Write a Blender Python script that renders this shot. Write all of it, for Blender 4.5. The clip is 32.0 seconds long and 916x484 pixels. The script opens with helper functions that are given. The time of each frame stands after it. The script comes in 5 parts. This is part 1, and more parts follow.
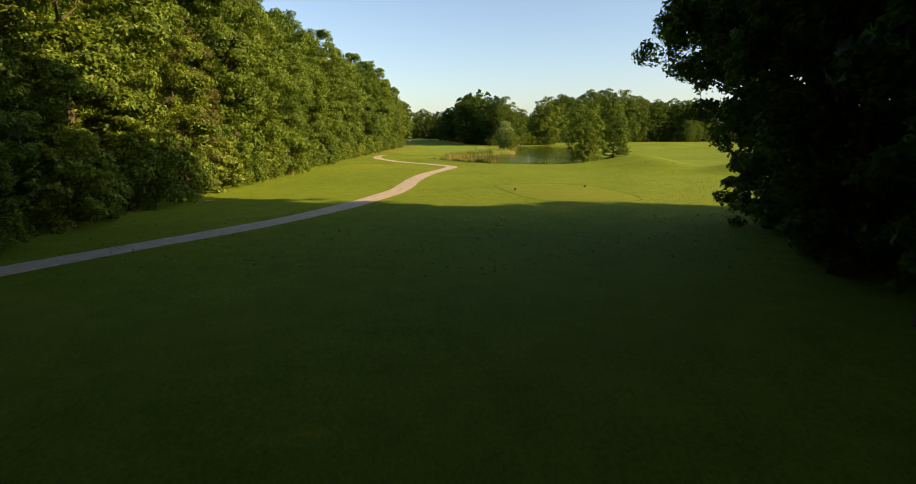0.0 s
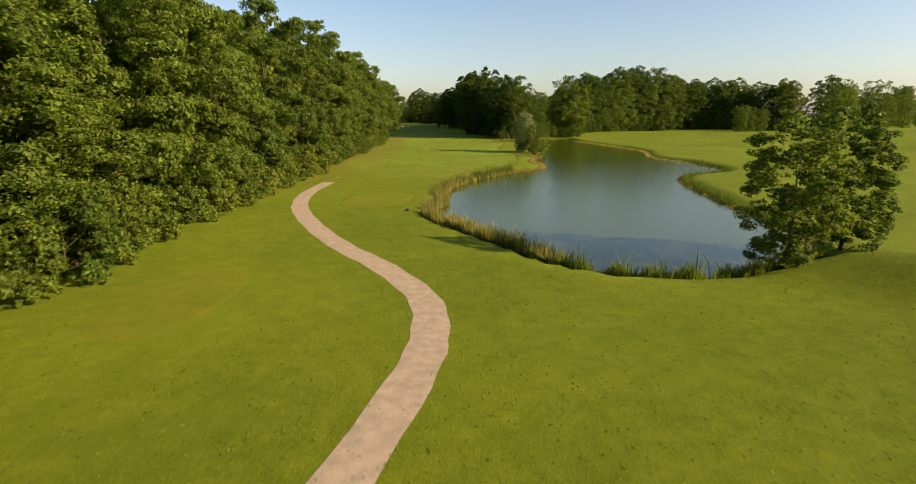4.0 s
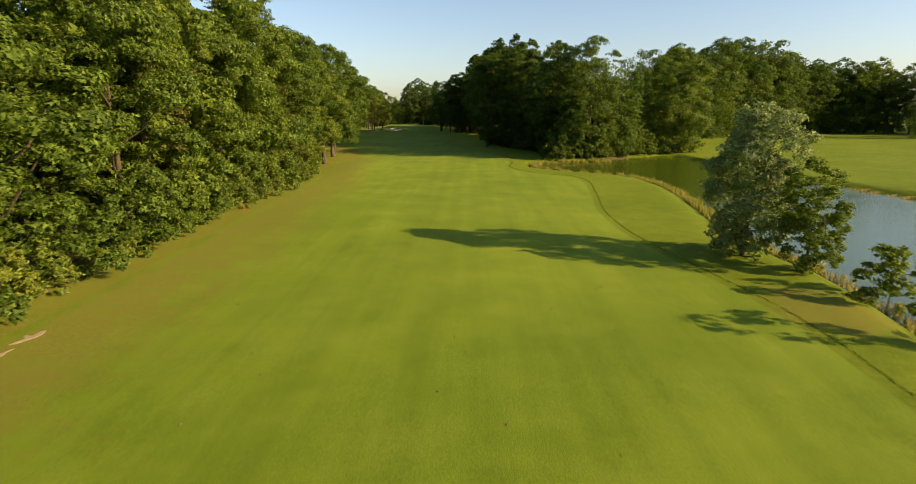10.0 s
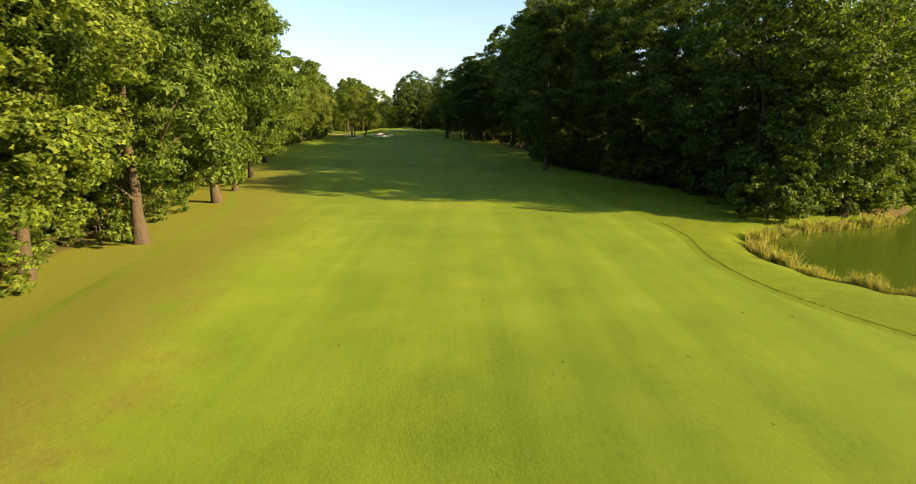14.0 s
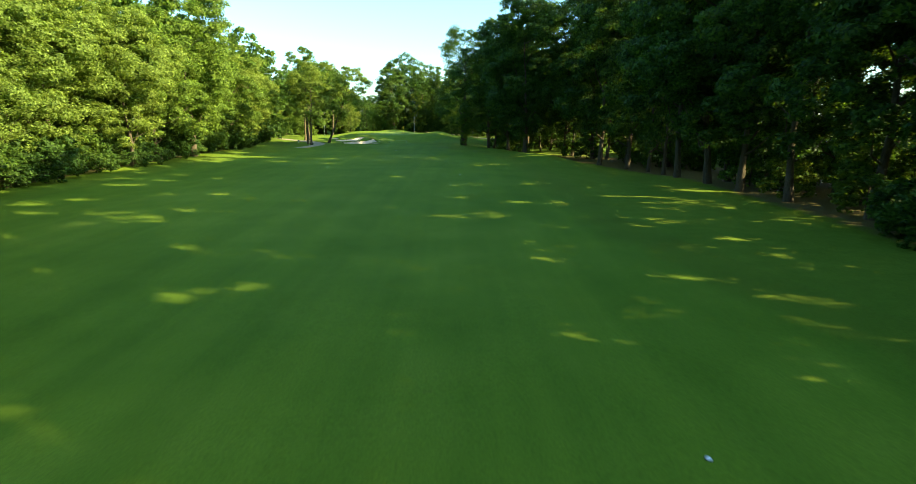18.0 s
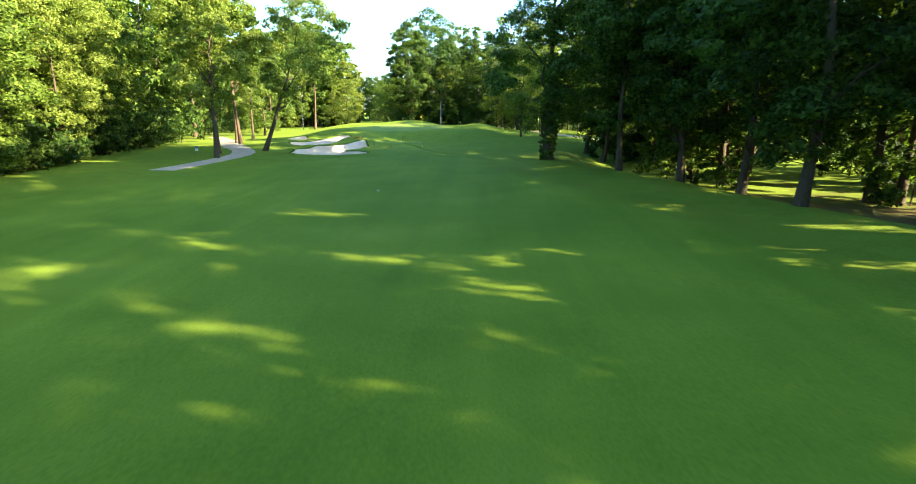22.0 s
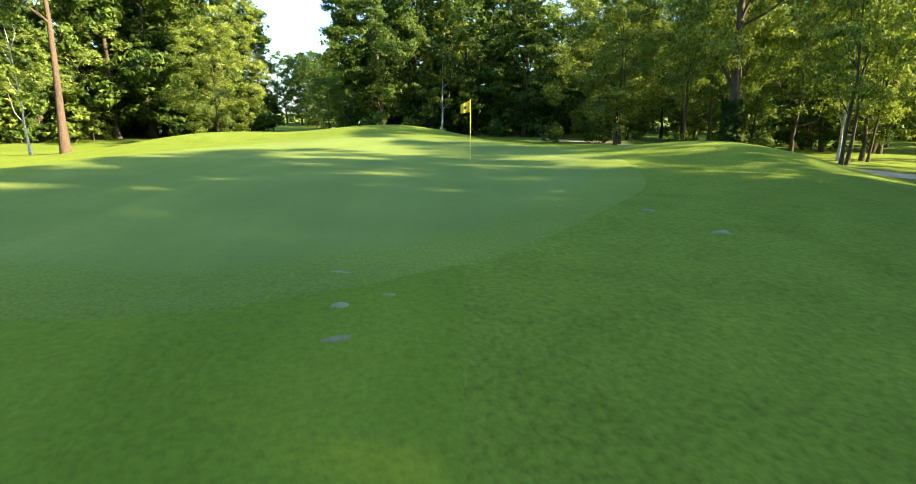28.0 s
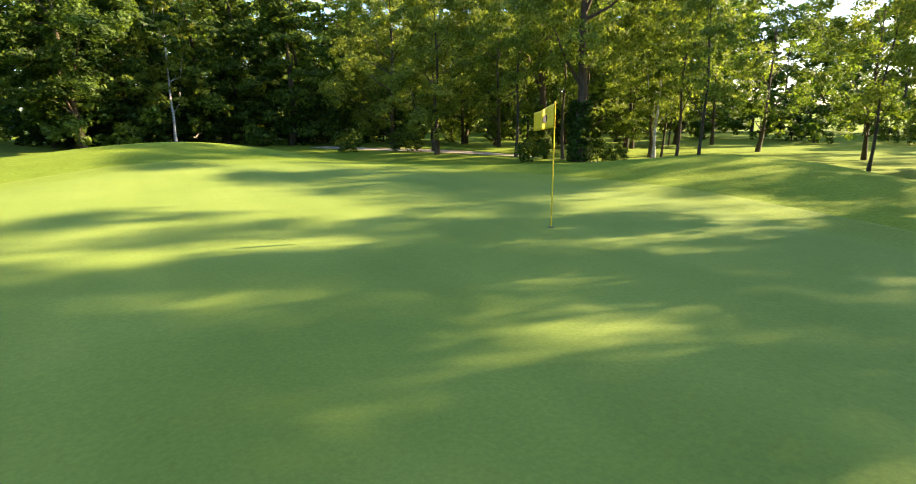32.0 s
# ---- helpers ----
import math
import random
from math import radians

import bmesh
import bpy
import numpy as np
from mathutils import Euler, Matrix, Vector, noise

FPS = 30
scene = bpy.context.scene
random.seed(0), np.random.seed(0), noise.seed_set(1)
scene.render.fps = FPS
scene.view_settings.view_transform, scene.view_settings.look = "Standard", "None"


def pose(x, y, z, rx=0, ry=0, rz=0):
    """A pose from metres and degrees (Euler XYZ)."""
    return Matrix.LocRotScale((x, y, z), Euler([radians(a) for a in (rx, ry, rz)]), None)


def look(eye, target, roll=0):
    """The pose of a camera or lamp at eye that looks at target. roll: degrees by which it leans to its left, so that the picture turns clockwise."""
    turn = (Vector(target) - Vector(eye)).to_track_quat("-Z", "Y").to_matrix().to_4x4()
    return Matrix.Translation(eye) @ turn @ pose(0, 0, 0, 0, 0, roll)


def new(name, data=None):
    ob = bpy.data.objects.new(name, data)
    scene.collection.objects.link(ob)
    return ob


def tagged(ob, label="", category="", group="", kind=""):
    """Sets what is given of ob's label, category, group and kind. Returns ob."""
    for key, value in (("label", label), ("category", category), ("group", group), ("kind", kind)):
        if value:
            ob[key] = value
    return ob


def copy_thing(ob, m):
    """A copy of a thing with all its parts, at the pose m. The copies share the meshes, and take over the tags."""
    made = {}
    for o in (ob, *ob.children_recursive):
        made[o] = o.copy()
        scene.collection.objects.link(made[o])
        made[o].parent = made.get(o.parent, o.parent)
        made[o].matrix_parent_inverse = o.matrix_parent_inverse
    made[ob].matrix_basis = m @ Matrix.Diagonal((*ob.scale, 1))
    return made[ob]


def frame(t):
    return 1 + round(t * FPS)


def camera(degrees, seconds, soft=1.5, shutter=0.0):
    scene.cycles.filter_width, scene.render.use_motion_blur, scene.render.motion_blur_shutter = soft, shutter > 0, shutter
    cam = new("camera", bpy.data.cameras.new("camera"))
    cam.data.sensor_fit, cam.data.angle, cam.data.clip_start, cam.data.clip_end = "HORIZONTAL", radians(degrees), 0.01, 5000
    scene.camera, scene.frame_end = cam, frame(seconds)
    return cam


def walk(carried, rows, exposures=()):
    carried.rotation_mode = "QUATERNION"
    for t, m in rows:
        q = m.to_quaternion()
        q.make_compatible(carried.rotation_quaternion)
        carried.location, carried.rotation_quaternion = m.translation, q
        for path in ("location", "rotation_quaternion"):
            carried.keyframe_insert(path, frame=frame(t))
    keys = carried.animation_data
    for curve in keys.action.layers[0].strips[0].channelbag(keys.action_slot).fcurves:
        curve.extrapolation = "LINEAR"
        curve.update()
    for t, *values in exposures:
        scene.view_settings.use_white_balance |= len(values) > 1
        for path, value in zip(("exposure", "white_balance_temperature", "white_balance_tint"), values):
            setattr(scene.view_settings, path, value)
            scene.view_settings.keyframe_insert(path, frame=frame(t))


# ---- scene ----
cam = camera(81.5, 32.0, soft=0.4, shutter=0.2)
PATH = [
    (0, (0.719, 1.781, 9.995), (0.706, 3.743, 9.608), -0.3),
    (0.5, (0.623, 6.864, 10.641), (0.611, 8.826, 10.252), -0.1),
    (1, (0.665, 12.487, 11.344), (0.652, 14.447, 10.951), -0.1),
    (1.5, (0.879, 19.201, 11.888), (0.865, 21.162, 11.491), -0.3),
    (2, (0.51, 26.463, 12.946), (0.505, 28.42, 12.534), -0.1),
    (2.5, (0.748, 35.41, 13.993), (0.737, 37.363, 13.562), 0.3),
    (3, (0.732, 45.75, 14.585), (0.718, 47.7, 14.14), 0.2),
    (3.5, (0.843, 56.773, 15.227), (0.828, 58.72, 14.768), 0.0),
    (5.5, (-0.222, 97.346, 16.473), (-0.247, 99.29, 16.003), -0.1),
    (6, (-0.573, 107.568, 16.47), (-0.601, 109.512, 16.0), -0.1),
    (6.5, (-0.619, 118.106, 16.611), (-0.651, 120.05, 16.143), -0.3),
    (7, (-1.018, 128.898, 16.704), (-1.045, 130.841, 16.231), -0.4),
    (7.5, (-1.245, 139.041, 16.599), (-1.274, 140.984, 16.126), -0.2),
    (8, (-1.51, 148.774, 16.442), (-1.543, 150.717, 15.968), -0.2),
    (8.5, (-1.841, 158.524, 16.387), (-1.876, 160.467, 15.912), -0.1),
    (9, (-2.371, 167.857, 16.142), (-2.402, 169.801, 15.671), -0.1),
    (9.5, (-2.604, 177.345, 16.086), (-2.638, 179.288, 15.61), 0.1),
    (10, (-2.629, 186.966, 15.919), (-2.671, 188.909, 15.446), -0.2),
    (10.5, (-2.933, 197.351, 15.719), (-2.979, 199.293, 15.247), -0.0),
    (11, (-4.157, 207.408, 15.102), (-4.189, 209.353, 14.64), -0.0),
    (11.5, (-4.853, 217.201, 14.415), (-4.881, 219.149, 13.966), -0.1),
    (12, (-5.432, 226.638, 14.128), (-5.465, 228.587, 13.684), -0.1),
    (12.5, (-7.0, 236.532, 14.009), (-7.028, 238.481, 13.565), 0.1),
    (13, (-8.28, 246.326, 14.19), (-8.31, 248.273, 13.736), 0.1),
    (13.5, (-9.585, 255.857, 14.149), (-9.609, 257.804, 13.692), 0.2),
    (15.5, (-13.516, 296.674, 13.72), (-13.547, 298.621, 13.264), -0.3),
    (16, (-15.176, 306.732, 13.002), (-15.204, 308.681, 12.555), -0.2),
    (16.5, (-15.943, 316.758, 12.899), (-15.98, 318.705, 12.444), -0.1),
    (17, (-17.41, 326.718, 12.451), (-17.432, 328.665, 11.997), 0.4),
    (17.5, (-18.586, 336.577, 12.383), (-18.609, 338.522, 11.918), 0.1),
    (18, (-20.091, 346.719, 11.947), (-20.067, 348.669, 11.504), -0.0),
    (18.5, (-20.196, 356.03, 11.575), (-20.18, 357.979, 11.127), 0.4),
    (19, (-19.471, 364.302, 11.504), (-19.5, 366.251, 11.054), 0.2),
    (19.5, (-18.195, 373.237, 11.827), (-18.286, 375.181, 11.367), 0.2),
    (20, (-18.142, 382.143, 12.247), (-18.265, 384.08, 11.768), -0.0),
    (20.5, (-18.851, 390.828, 12.47), (-18.989, 392.761, 11.977), -0.5),
    (21, (-20.051, 399.481, 12.364), (-20.191, 401.414, 11.87), -0.5),
    (21.5, (-21.325, 408.117, 12.267), (-21.464, 410.047, 11.764), -0.4),
    (22, (-24.02, 416.143, 11.645), (-24.103, 418.081, 11.157), -0.3),
    (22.5, (-24.402, 424.471, 11.258), (-24.49, 426.41, 10.777), -0.4),
    (23, (-24.692, 432.555, 10.82), (-24.796, 434.496, 10.35), -0.3),
    (23.5, (-25.842, 440.281, 10.715), (-25.938, 442.224, 10.252), 0.1),
    (24, (-27.011, 448.482, 10.863), (-27.105, 450.425, 10.396), 0.7),
    (24.5, (-28.298, 456.578, 10.805), (-28.377, 458.521, 10.337), 1.0),
    (26.5, (-33.342, 487.22, 9.965), (-33.409, 489.162, 9.493), 0.2),
    (27, (-34.588, 493.686, 9.941), (-34.661, 495.628, 9.467), 0.3),
    (27.5, (-35.93, 499.497, 9.886), (-35.948, 501.44, 9.411), 0.2),
    (28, (-36.87, 502.816, 9.812), (-36.79, 504.758, 9.341), 0.1),
    (28.5, (-37.866, 504.654, 9.883), (-37.673, 506.587, 9.41), 0.1),
    (29, (-38.208, 507.151, 9.843), (-37.928, 509.075, 9.373), 0.2),
    (29.5, (-39.062, 508.977, 9.849), (-38.681, 510.883, 9.381), 0.1),
    (30, (-39.586, 510.669, 9.893), (-39.112, 512.554, 9.424), -0.1),
    (30.5, (-40.287, 512.565, 9.904), (-39.706, 514.421, 9.437), -0.1),
    (31, (-41.114, 513.476, 10.051), (-40.414, 515.289, 9.58), -0.4),
    (31.5, (-41.722, 514.827, 10.093), (-40.85, 516.564, 9.621), -0.5),
    (32, (-42.376, 515.965, 10.143), (-41.311, 517.59, 9.667), -0.5),
]
EXPOSURES = [(0, 1.5, 6500, 13), (1.5, 1.42, 6500, 14), (3.5, 1.25, 6500, 15), (9, 1.3, 6500, 14), (12, 1.52, 6450, 14), (13.5, 1.8, 6450, 12), (15.5, 2.3, 6200, 6), (16.2, 2.5, 5900, -3), (17, 2.75, 5600, -13), (18, 2.6, 5400, -15), (20, 3.0, 5200, -12), (21, 3.1, 5200, -7), (22, 3.35, 5200, 1), (24, 3.4, 5250, 7), (27, 3.08, 5250, 10), (32, 3.05, 5650, 15)]
walk(cam, [(t, look(eye, target, roll)) for t, eye, target, roll in PATH], EXPOSURES)

from mathutils import geometry

# ---- world and sun ----
SUN_DIR = Vector((0.953, -0.302, 0.0))
SUN_ELEV = radians(22.0)
world = bpy.data.worlds.new("sky")
scene.world = world
world.use_nodes = True
wn = world.node_tree.nodes
sky = wn.new("ShaderNodeTexSky")
sky.sky_type = "NISHITA"
sky.sun_disc = False
sky.sun_elevation = SUN_ELEV
sky.sun_rotation = math.atan2(SUN_DIR.x, SUN_DIR.y)
sky.altitude = 100
sky.air_density, sky.dust_density, sky.ozone_density = 1.0, 1.4, 1.0
wn["Background"].inputs["Strength"].default_value = 0.073
world.node_tree.links.new(sky.outputs["Color"], wn["Background"].inputs["Color"])
sun_data = bpy.data.lights.new("sun", "SUN")
sun_data.energy, sun_data.angle, sun_data.color = 4.6, radians(0.55), (1.0, 0.70, 0.38)
sun = new("sun", sun_data)
toward = SUN_DIR * math.cos(SUN_ELEV) + Vector((0, 0, math.sin(SUN_ELEV)))
sun.matrix_world = look(toward * 100, (0, 0, 0))


# ---- materials ----
def make_mat(name):
    m = bpy.data.materials.new(name)
    m.use_nodes = True
    return m, m.node_tree.nodes, m.node_tree.links, m.node_tree.nodes["Principled BSDF"]


def add_noise(nodes, links, scale, detail=4.0, rough=0.6, stretch=None):
    tc = nodes.new("ShaderNodeTexCoord")
    n = nodes.new("ShaderNodeTexNoise")
    n.inputs["Scale"].default_value, n.inputs["Detail"].default_value, n.inputs["Roughness"].default_value = scale, detail, rough
    if stretch:
        mp = nodes.new("ShaderNodeMapping")
        mp.inputs["Scale"].default_value = stretch
        links.new(tc.outputs["Object"], mp.inputs["Vector"])
        links.new(mp.outputs["Vector"], n.inputs["Vector"])
    else:
        links.new(tc.outputs["Object"], n.inputs["Vector"])
    return n.outputs["Fac"]


def ramp(nodes, links, fac, *stops):
    r = nodes.new("ShaderNodeValToRGB")
    el = r.color_ramp.elements
    while len(el) < len(stops):
        el.new(0.5)
    for e, (p, c) in zip(el, stops):
        e.position, e.color = p, (*c, 1)
    links.new(fac, r.inputs["Fac"])
    return r.outputs["Color"]


def mix(nodes, links, kind, fac, a, b):
    n = nodes.new("ShaderNodeMix")
    n.data_type, n.blend_type = "RGBA", kind
    for sock, v in ((n.inputs[0], fac), (n.inputs[6], a), (n.inputs[7], b)):
        if isinstance(v, (int, float)):
            sock.default_value = v
        elif isinstance(v, tuple):
            sock.default_value = (*v, 1)
        else:
            links.new(v, sock)
    return n.outputs[2]


def bump(nodes, links, bsdf, height, strength, distance):
    b = nodes.new("ShaderNodeBump")
    b.inputs["Strength"].default_value, b.inputs["Distance"].default_value = strength, distance
    links.new(height, b.inputs["Height"])
    links.new(b.outputs["Normal"], bsdf.inputs["Normal"])


def grass_mat(name, dark, mid, light, blade, patch, strength, streak=0.0, zones=False, sheen=0.05, beside=(0.112, 0.160, 0.012), grain=0.72):
    """Mown or rough grass: blades, metre patches, mowing streaks; on the open ground also dry turf and leaf litter."""
    m, n, l, b = make_mat(name)
    fine = add_noise(n, l, blade, 6, 0.7)
    med = add_noise(n, l, patch, 5, 0.6)
    wide = add_noise(n, l, 0.07, 4, 0.6)
    col = ramp(n, l, med, (0.3, dark), (0.52, mid), (0.75, light))
    col = mix(n, l, "MULTIPLY", grain, col, ramp(n, l, fine, (0.3, (0.42, 0.42, 0.42)), (0.7, (1.4, 1.4, 1.3))))
    col = mix(n, l, "MULTIPLY", 0.6, col, ramp(n, l, wide, (0.35, (0.72, 0.8, 0.7)), (0.68, (1.22, 1.14, 1.1))))
    if streak:
        lines = add_noise(n, l, 0.55, 3, 0.6, (1.0, 0.035, 1.0))
        col = mix(n, l, "MULTIPLY", streak, col, ramp(n, l, lines, (0.38, (0.68, 0.75, 0.65)), (0.62, (1.25, 1.2, 1.25))))
    if zones:
        at = n.new("ShaderNodeAttribute")
        at.attribute_name = "zone"
        sep = n.new("ShaderNodeSeparateColor")
        l.new(at.outputs["Color"], sep.inputs[0])
        spots = add_noise(n, l, 0.45, 6, 0.7)
        for chan, tint in ((0, (0.130, 0.138, 0.020)), (1, (0.085, 0.062, 0.03)), (2, beside)):
            add = n.new("ShaderNodeMath")
            add.operation = "ADD"
            l.new(sep.outputs[chan], add.inputs[0])
            l.new(spots, add.inputs[1])
            f = ramp(n, l, add.outputs[0], (0.70, (0, 0, 0)), (1.35, (1, 1, 1)))
            if chan == 2:
                tint = mix(n, l, "MULTIPLY", 0.6, tint, ramp(n, l, med, (0.3, (0.8, 0.8, 0.8)), (0.72, (1.25, 1.2, 1.3))))
                tint = mix(n, l, "MULTIPLY", 0.6, tint, ramp(n, l, wide, (0.35, (0.72, 0.8, 0.7)), (0.68, (1.22, 1.14, 1.1))))
            grit = mix(n, l, "MULTIPLY", 0.8, tint, ramp(n, l, fine, (0.3, (0.5, 0.5, 0.5)), (0.7, (1.4, 1.35, 1.3))))
            col = mix(n, l, "MIX", f, col, grit)
    l.new(col, b.inputs["Base Color"])
    b.inputs["Roughness"].default_value = 0.9
    b.inputs["Specular IOR Level"].default_value = sheen
    b.inputs["Sheen Weight"].default_value, b.inputs["Sheen Roughness"].default_value = 0.05, 0.4
    b.inputs["Sheen Tint"].default_value = (0.62, 0.85, 0.08, 1)
    bump(n, l, b, fine, strength, 0.06)
    return m


def plain_mat(name, c1, c2, scale, rough=0.8, strength=0.4, dist=0.02, stretch=None, spec=0.3):
    m, n, l, b = make_mat(name)
    f = add_noise(n, l, scale, 6, 0.65, stretch)
    g = add_noise(n, l, scale * 0.13, 3, 0.5, stretch)
    col = ramp(n, l, f, (0.3, c1), (0.7, c2))
    col = mix(n, l, "MULTIPLY", 0.5, col, ramp(n, l, g, (0.3, (0.6, 0.6, 0.6)), (0.7, (1.2, 1.2, 1.2))))
    l.new(col, b.inputs["Base Color"])
    b.inputs["Roughness"].default_value = rough
    b.inputs["Specular IOR Level"].default_value = spec
    bump(n, l, b, f, strength, dist)
    return m


def leaf_mat(name, dark, mid, light, glow, through_light=0.42):
    """Leaves: each one its own green, with light coming through."""
    m, n, l, b = make_mat(name)
    geo = n.new("ShaderNodeNewGeometry")
    info = n.new("ShaderNodeObjectInfo")
    col = ramp(n, l, geo.outputs["Random Per Island"], (0.0, tuple(0.6 * v for v in dark)), (0.45, mid), (0.8, light), (1.0, tuple(1.35 * v for v in light)))
    tree_tone = ramp(n, l, info.outputs["Random"], (0.0, (0.70, 0.78, 0.72)), (0.5, (0.98, 1.0, 0.95)), (1.0, (1.24, 1.15, 0.88)))
    col = mix(n, l, "MULTIPLY", 1.0, col, tree_tone)
    l.new(col, b.inputs["Base Color"])
    b.inputs["Roughness"].default_value = 0.6
    b.inputs["Specular IOR Level"].default_value = 0.16
    tr = n.new("ShaderNodeBsdfTranslucent")
    l.new(mix(n, l, "MULTIPLY", 1.0, col, glow), tr.inputs["Color"])
    mx = n.new("ShaderNodeMixShader")
    mx.inputs[0].default_value = through_light
    l.new(b.outputs[0], mx.inputs[1])
    l.new(tr.outputs[0], mx.inputs[2])
    l.new(mx.outputs[0], n["Material Output"].inputs["Surface"])
    return m


M_ROUGH = grass_mat("rough_grass", (0.090, 0.130, 0.008), (0.108, 0.150, 0.010), (0.136, 0.174, 0.014), 13.0, 0.9, 0.45, zones=True, beside=(0.120, 0.174, 0.016))
M_FAIRWAY = grass_mat("fairway_grass", (0.104, 0.158, 0.010), (0.125, 0.182, 0.013), (0.152, 0.205, 0.019), 14.0, 0.22, 0.4, 0.32, zones=True, sheen=0.08, grain=0.5)
M_TEE = grass_mat("tee_grass", (0.105, 0.131, 0.010), (0.121, 0.146, 0.012), (0.140, 0.161, 0.016), 18.0, 0.8, 0.25)
M_GREEN = grass_mat("green_grass", (0.115, 0.164, 0.024), (0.132, 0.183, 0.029), (0.152, 0.202, 0.036), 22.0, 0.35, 0.12, 0.3, zones=True, sheen=0.15, grain=0.3, beside=(0.120, 0.174, 0.016))
M_LITTER = plain_mat("forest_floor", (0.05, 0.04, 0.02), (0.13, 0.085, 0.045), 3.0, 0.95, 0.8, 0.06)
M_PATH = plain_mat("gravel_path", (0.285, 0.24, 0.17), (0.41, 0.352, 0.26), 14.0, 0.95, 0.5, 0.02)
M_SAND = plain_mat("bunker_sand", (0.48, 0.38, 0.25), (0.61, 0.49, 0.335), 5.0, 0.95, 0.5, 0.05)
M_WORN = plain_mat("worn_turf", (0.13, 0.165, 0.05), (0.23, 0.225, 0.11), 9.0, 0.95, 0.5, 0.02)
M_BARE = plain_mat("bare_earth", (0.24, 0.20, 0.10), (0.36, 0.29, 0.17), 7.0, 0.95, 0.6, 0.03)
M_BARK = plain_mat("bark", (0.040, 0.033, 0.017), (0.098, 0.077, 0.043), 5.0, 0.95, 1.0, 0.06, (3, 3, 0.6))
M_PINEBARK = plain_mat("pine_bark", (0.045, 0.034, 0.020), (0.125, 0.088, 0.052), 5.0, 0.95, 1.0, 0.06, (3, 3, 0.6))
M_BIRCHBARK = plain_mat("birch_bark", (0.16, 0.15, 0.13), (0.7, 0.68, 0.62), 2.5, 0.8, 0.3, 0.02, (1, 1, 4))
M_LEAF = leaf_mat("oak_leaf", (0.056, 0.093, 0.010), (0.081, 0.130, 0.014), (0.120, 0.175, 0.022), (1.35, 1.35, 0.45))
# pale leaf; its tint also carries sun on crowns beside the green
M_LEAF_LIGHT = leaf_mat("light_leaf", (0.104, 0.150, 0.022), (0.140, 0.192, 0.030), (0.185, 0.240, 0.044), (1.4, 1.35, 0.42), 0.52)
M_LEAF_DARK = leaf_mat("dark_leaf", (0.03, 0.056, 0.010), (0.05, 0.09, 0.015), (0.078, 0.128, 0.022), (1.7, 1.6, 0.45), 0.5)
M_LEAF_SILVER = leaf_mat("silver_leaf", (0.165, 0.215, 0.07), (0.24, 0.295, 0.11), (0.33, 0.37, 0.17), (1.1, 1.15, 0.6))
M_LEAF_RUST = leaf_mat("rust_leaf", (0.066, 0.078, 0.014), (0.096, 0.104, 0.02), (0.135, 0.135, 0.03), (1.2, 1.1, 0.5))
M_REED = leaf_mat("reed_leaf", (0.13, 0.155, 0.025), (0.195, 0.21, 0.045), (0.28, 0.27, 0.08), (1.2, 1.2, 0.6))
M_REED_GRASS = leaf_mat("tuft_grass", (0.07, 0.115, 0.008), (0.1, 0.15, 0.012), (0.14, 0.185, 0.02), (1.2, 1.2, 0.5))
M_STRAW = leaf_mat("straw_reed", (0.20, 0.185, 0.05), (0.30, 0.27, 0.085), (0.42, 0.37, 0.14), (1.1, 1.0, 0.6))


def water_mat():
    m, n, l, b = make_mat("pond_water")
    col = ramp(n, l, add_noise(n, l, 0.05, 2), (0.3, (0.041, 0.067, 0.004)), (0.7, (0.050, 0.080, 0.006)))
    l.new(col, b.inputs["Base Color"])
    b.inputs["Roughness"].default_value = 0.08
    b.inputs["IOR"].default_value = 1.33
    rip = add_noise(n, l, 1.6, 5, 0.6, (1.0, 2.2, 1.0))
    bump(n, l, b, rip, 0.45, 0.04)
    return m


M_WATER = water_mat()


def flat_mat(name, c, rough=0.6, metal=0.0):
    m, n, l, b = make_mat(name)
    f = add_noise(n, l, 30.0, 3)
    l.new(ramp(n, l, f, (0.3, tuple(v * 0.85 for v in c)), (0.7, tuple(min(1, v * 1.1) for v in c))), b.inputs["Base Color"])
    b.inputs["Roughness"].default_value, b.inputs["Metallic"].default_value = rough, metal
    return m


# ---- ground shape ----
WATER_Z = 4.4
POND = [(29.7, 109.6), (25, 106.4), (19, 103.6), (13.5, 103.6), (8.2, 106.9), (5.0, 112.4), (1.2, 118.4), (-1.6, 123.0), (-3.4, 128.0), (-3.2, 132.4),
        (-2.0, 137.5), (-2.8, 144.5), (-1.1, 153.8), (2.4, 162.4), (6.2, 169.0), (10.6, 175.9), (15.4, 179.8), (18.2, 184.9), (18.5, 190.8), (17.6, 197.0), (18.2, 205.0),
        (21.2, 213.0), (23.0, 225.0), (21.4, 235.0), (23.4, 242.0), (25.2, 251.0), (27.4, 265.0), (27.6, 276.0), (24.6, 285.0), (15.8, 292.0), (10.8, 299.0),
        (12.5, 307.5), (21.0, 312.5), (31.0, 316.5), (42.0, 326.0), (51.5, 329.5), (51.0, 306.0), (55.0, 278.0), (58.8, 240.0), (52.6, 214.0), (56.5, 196.0),
        (56.0, 178.0), (44.4, 169.0), (39.4, 160.0), (36.0, 139.0), (34.0, 122.0)]


def smooth(a, b, v):
    t = np.clip((v - a) / (b - a), 0, 1)
    return t * t * (3 - 2 * t)


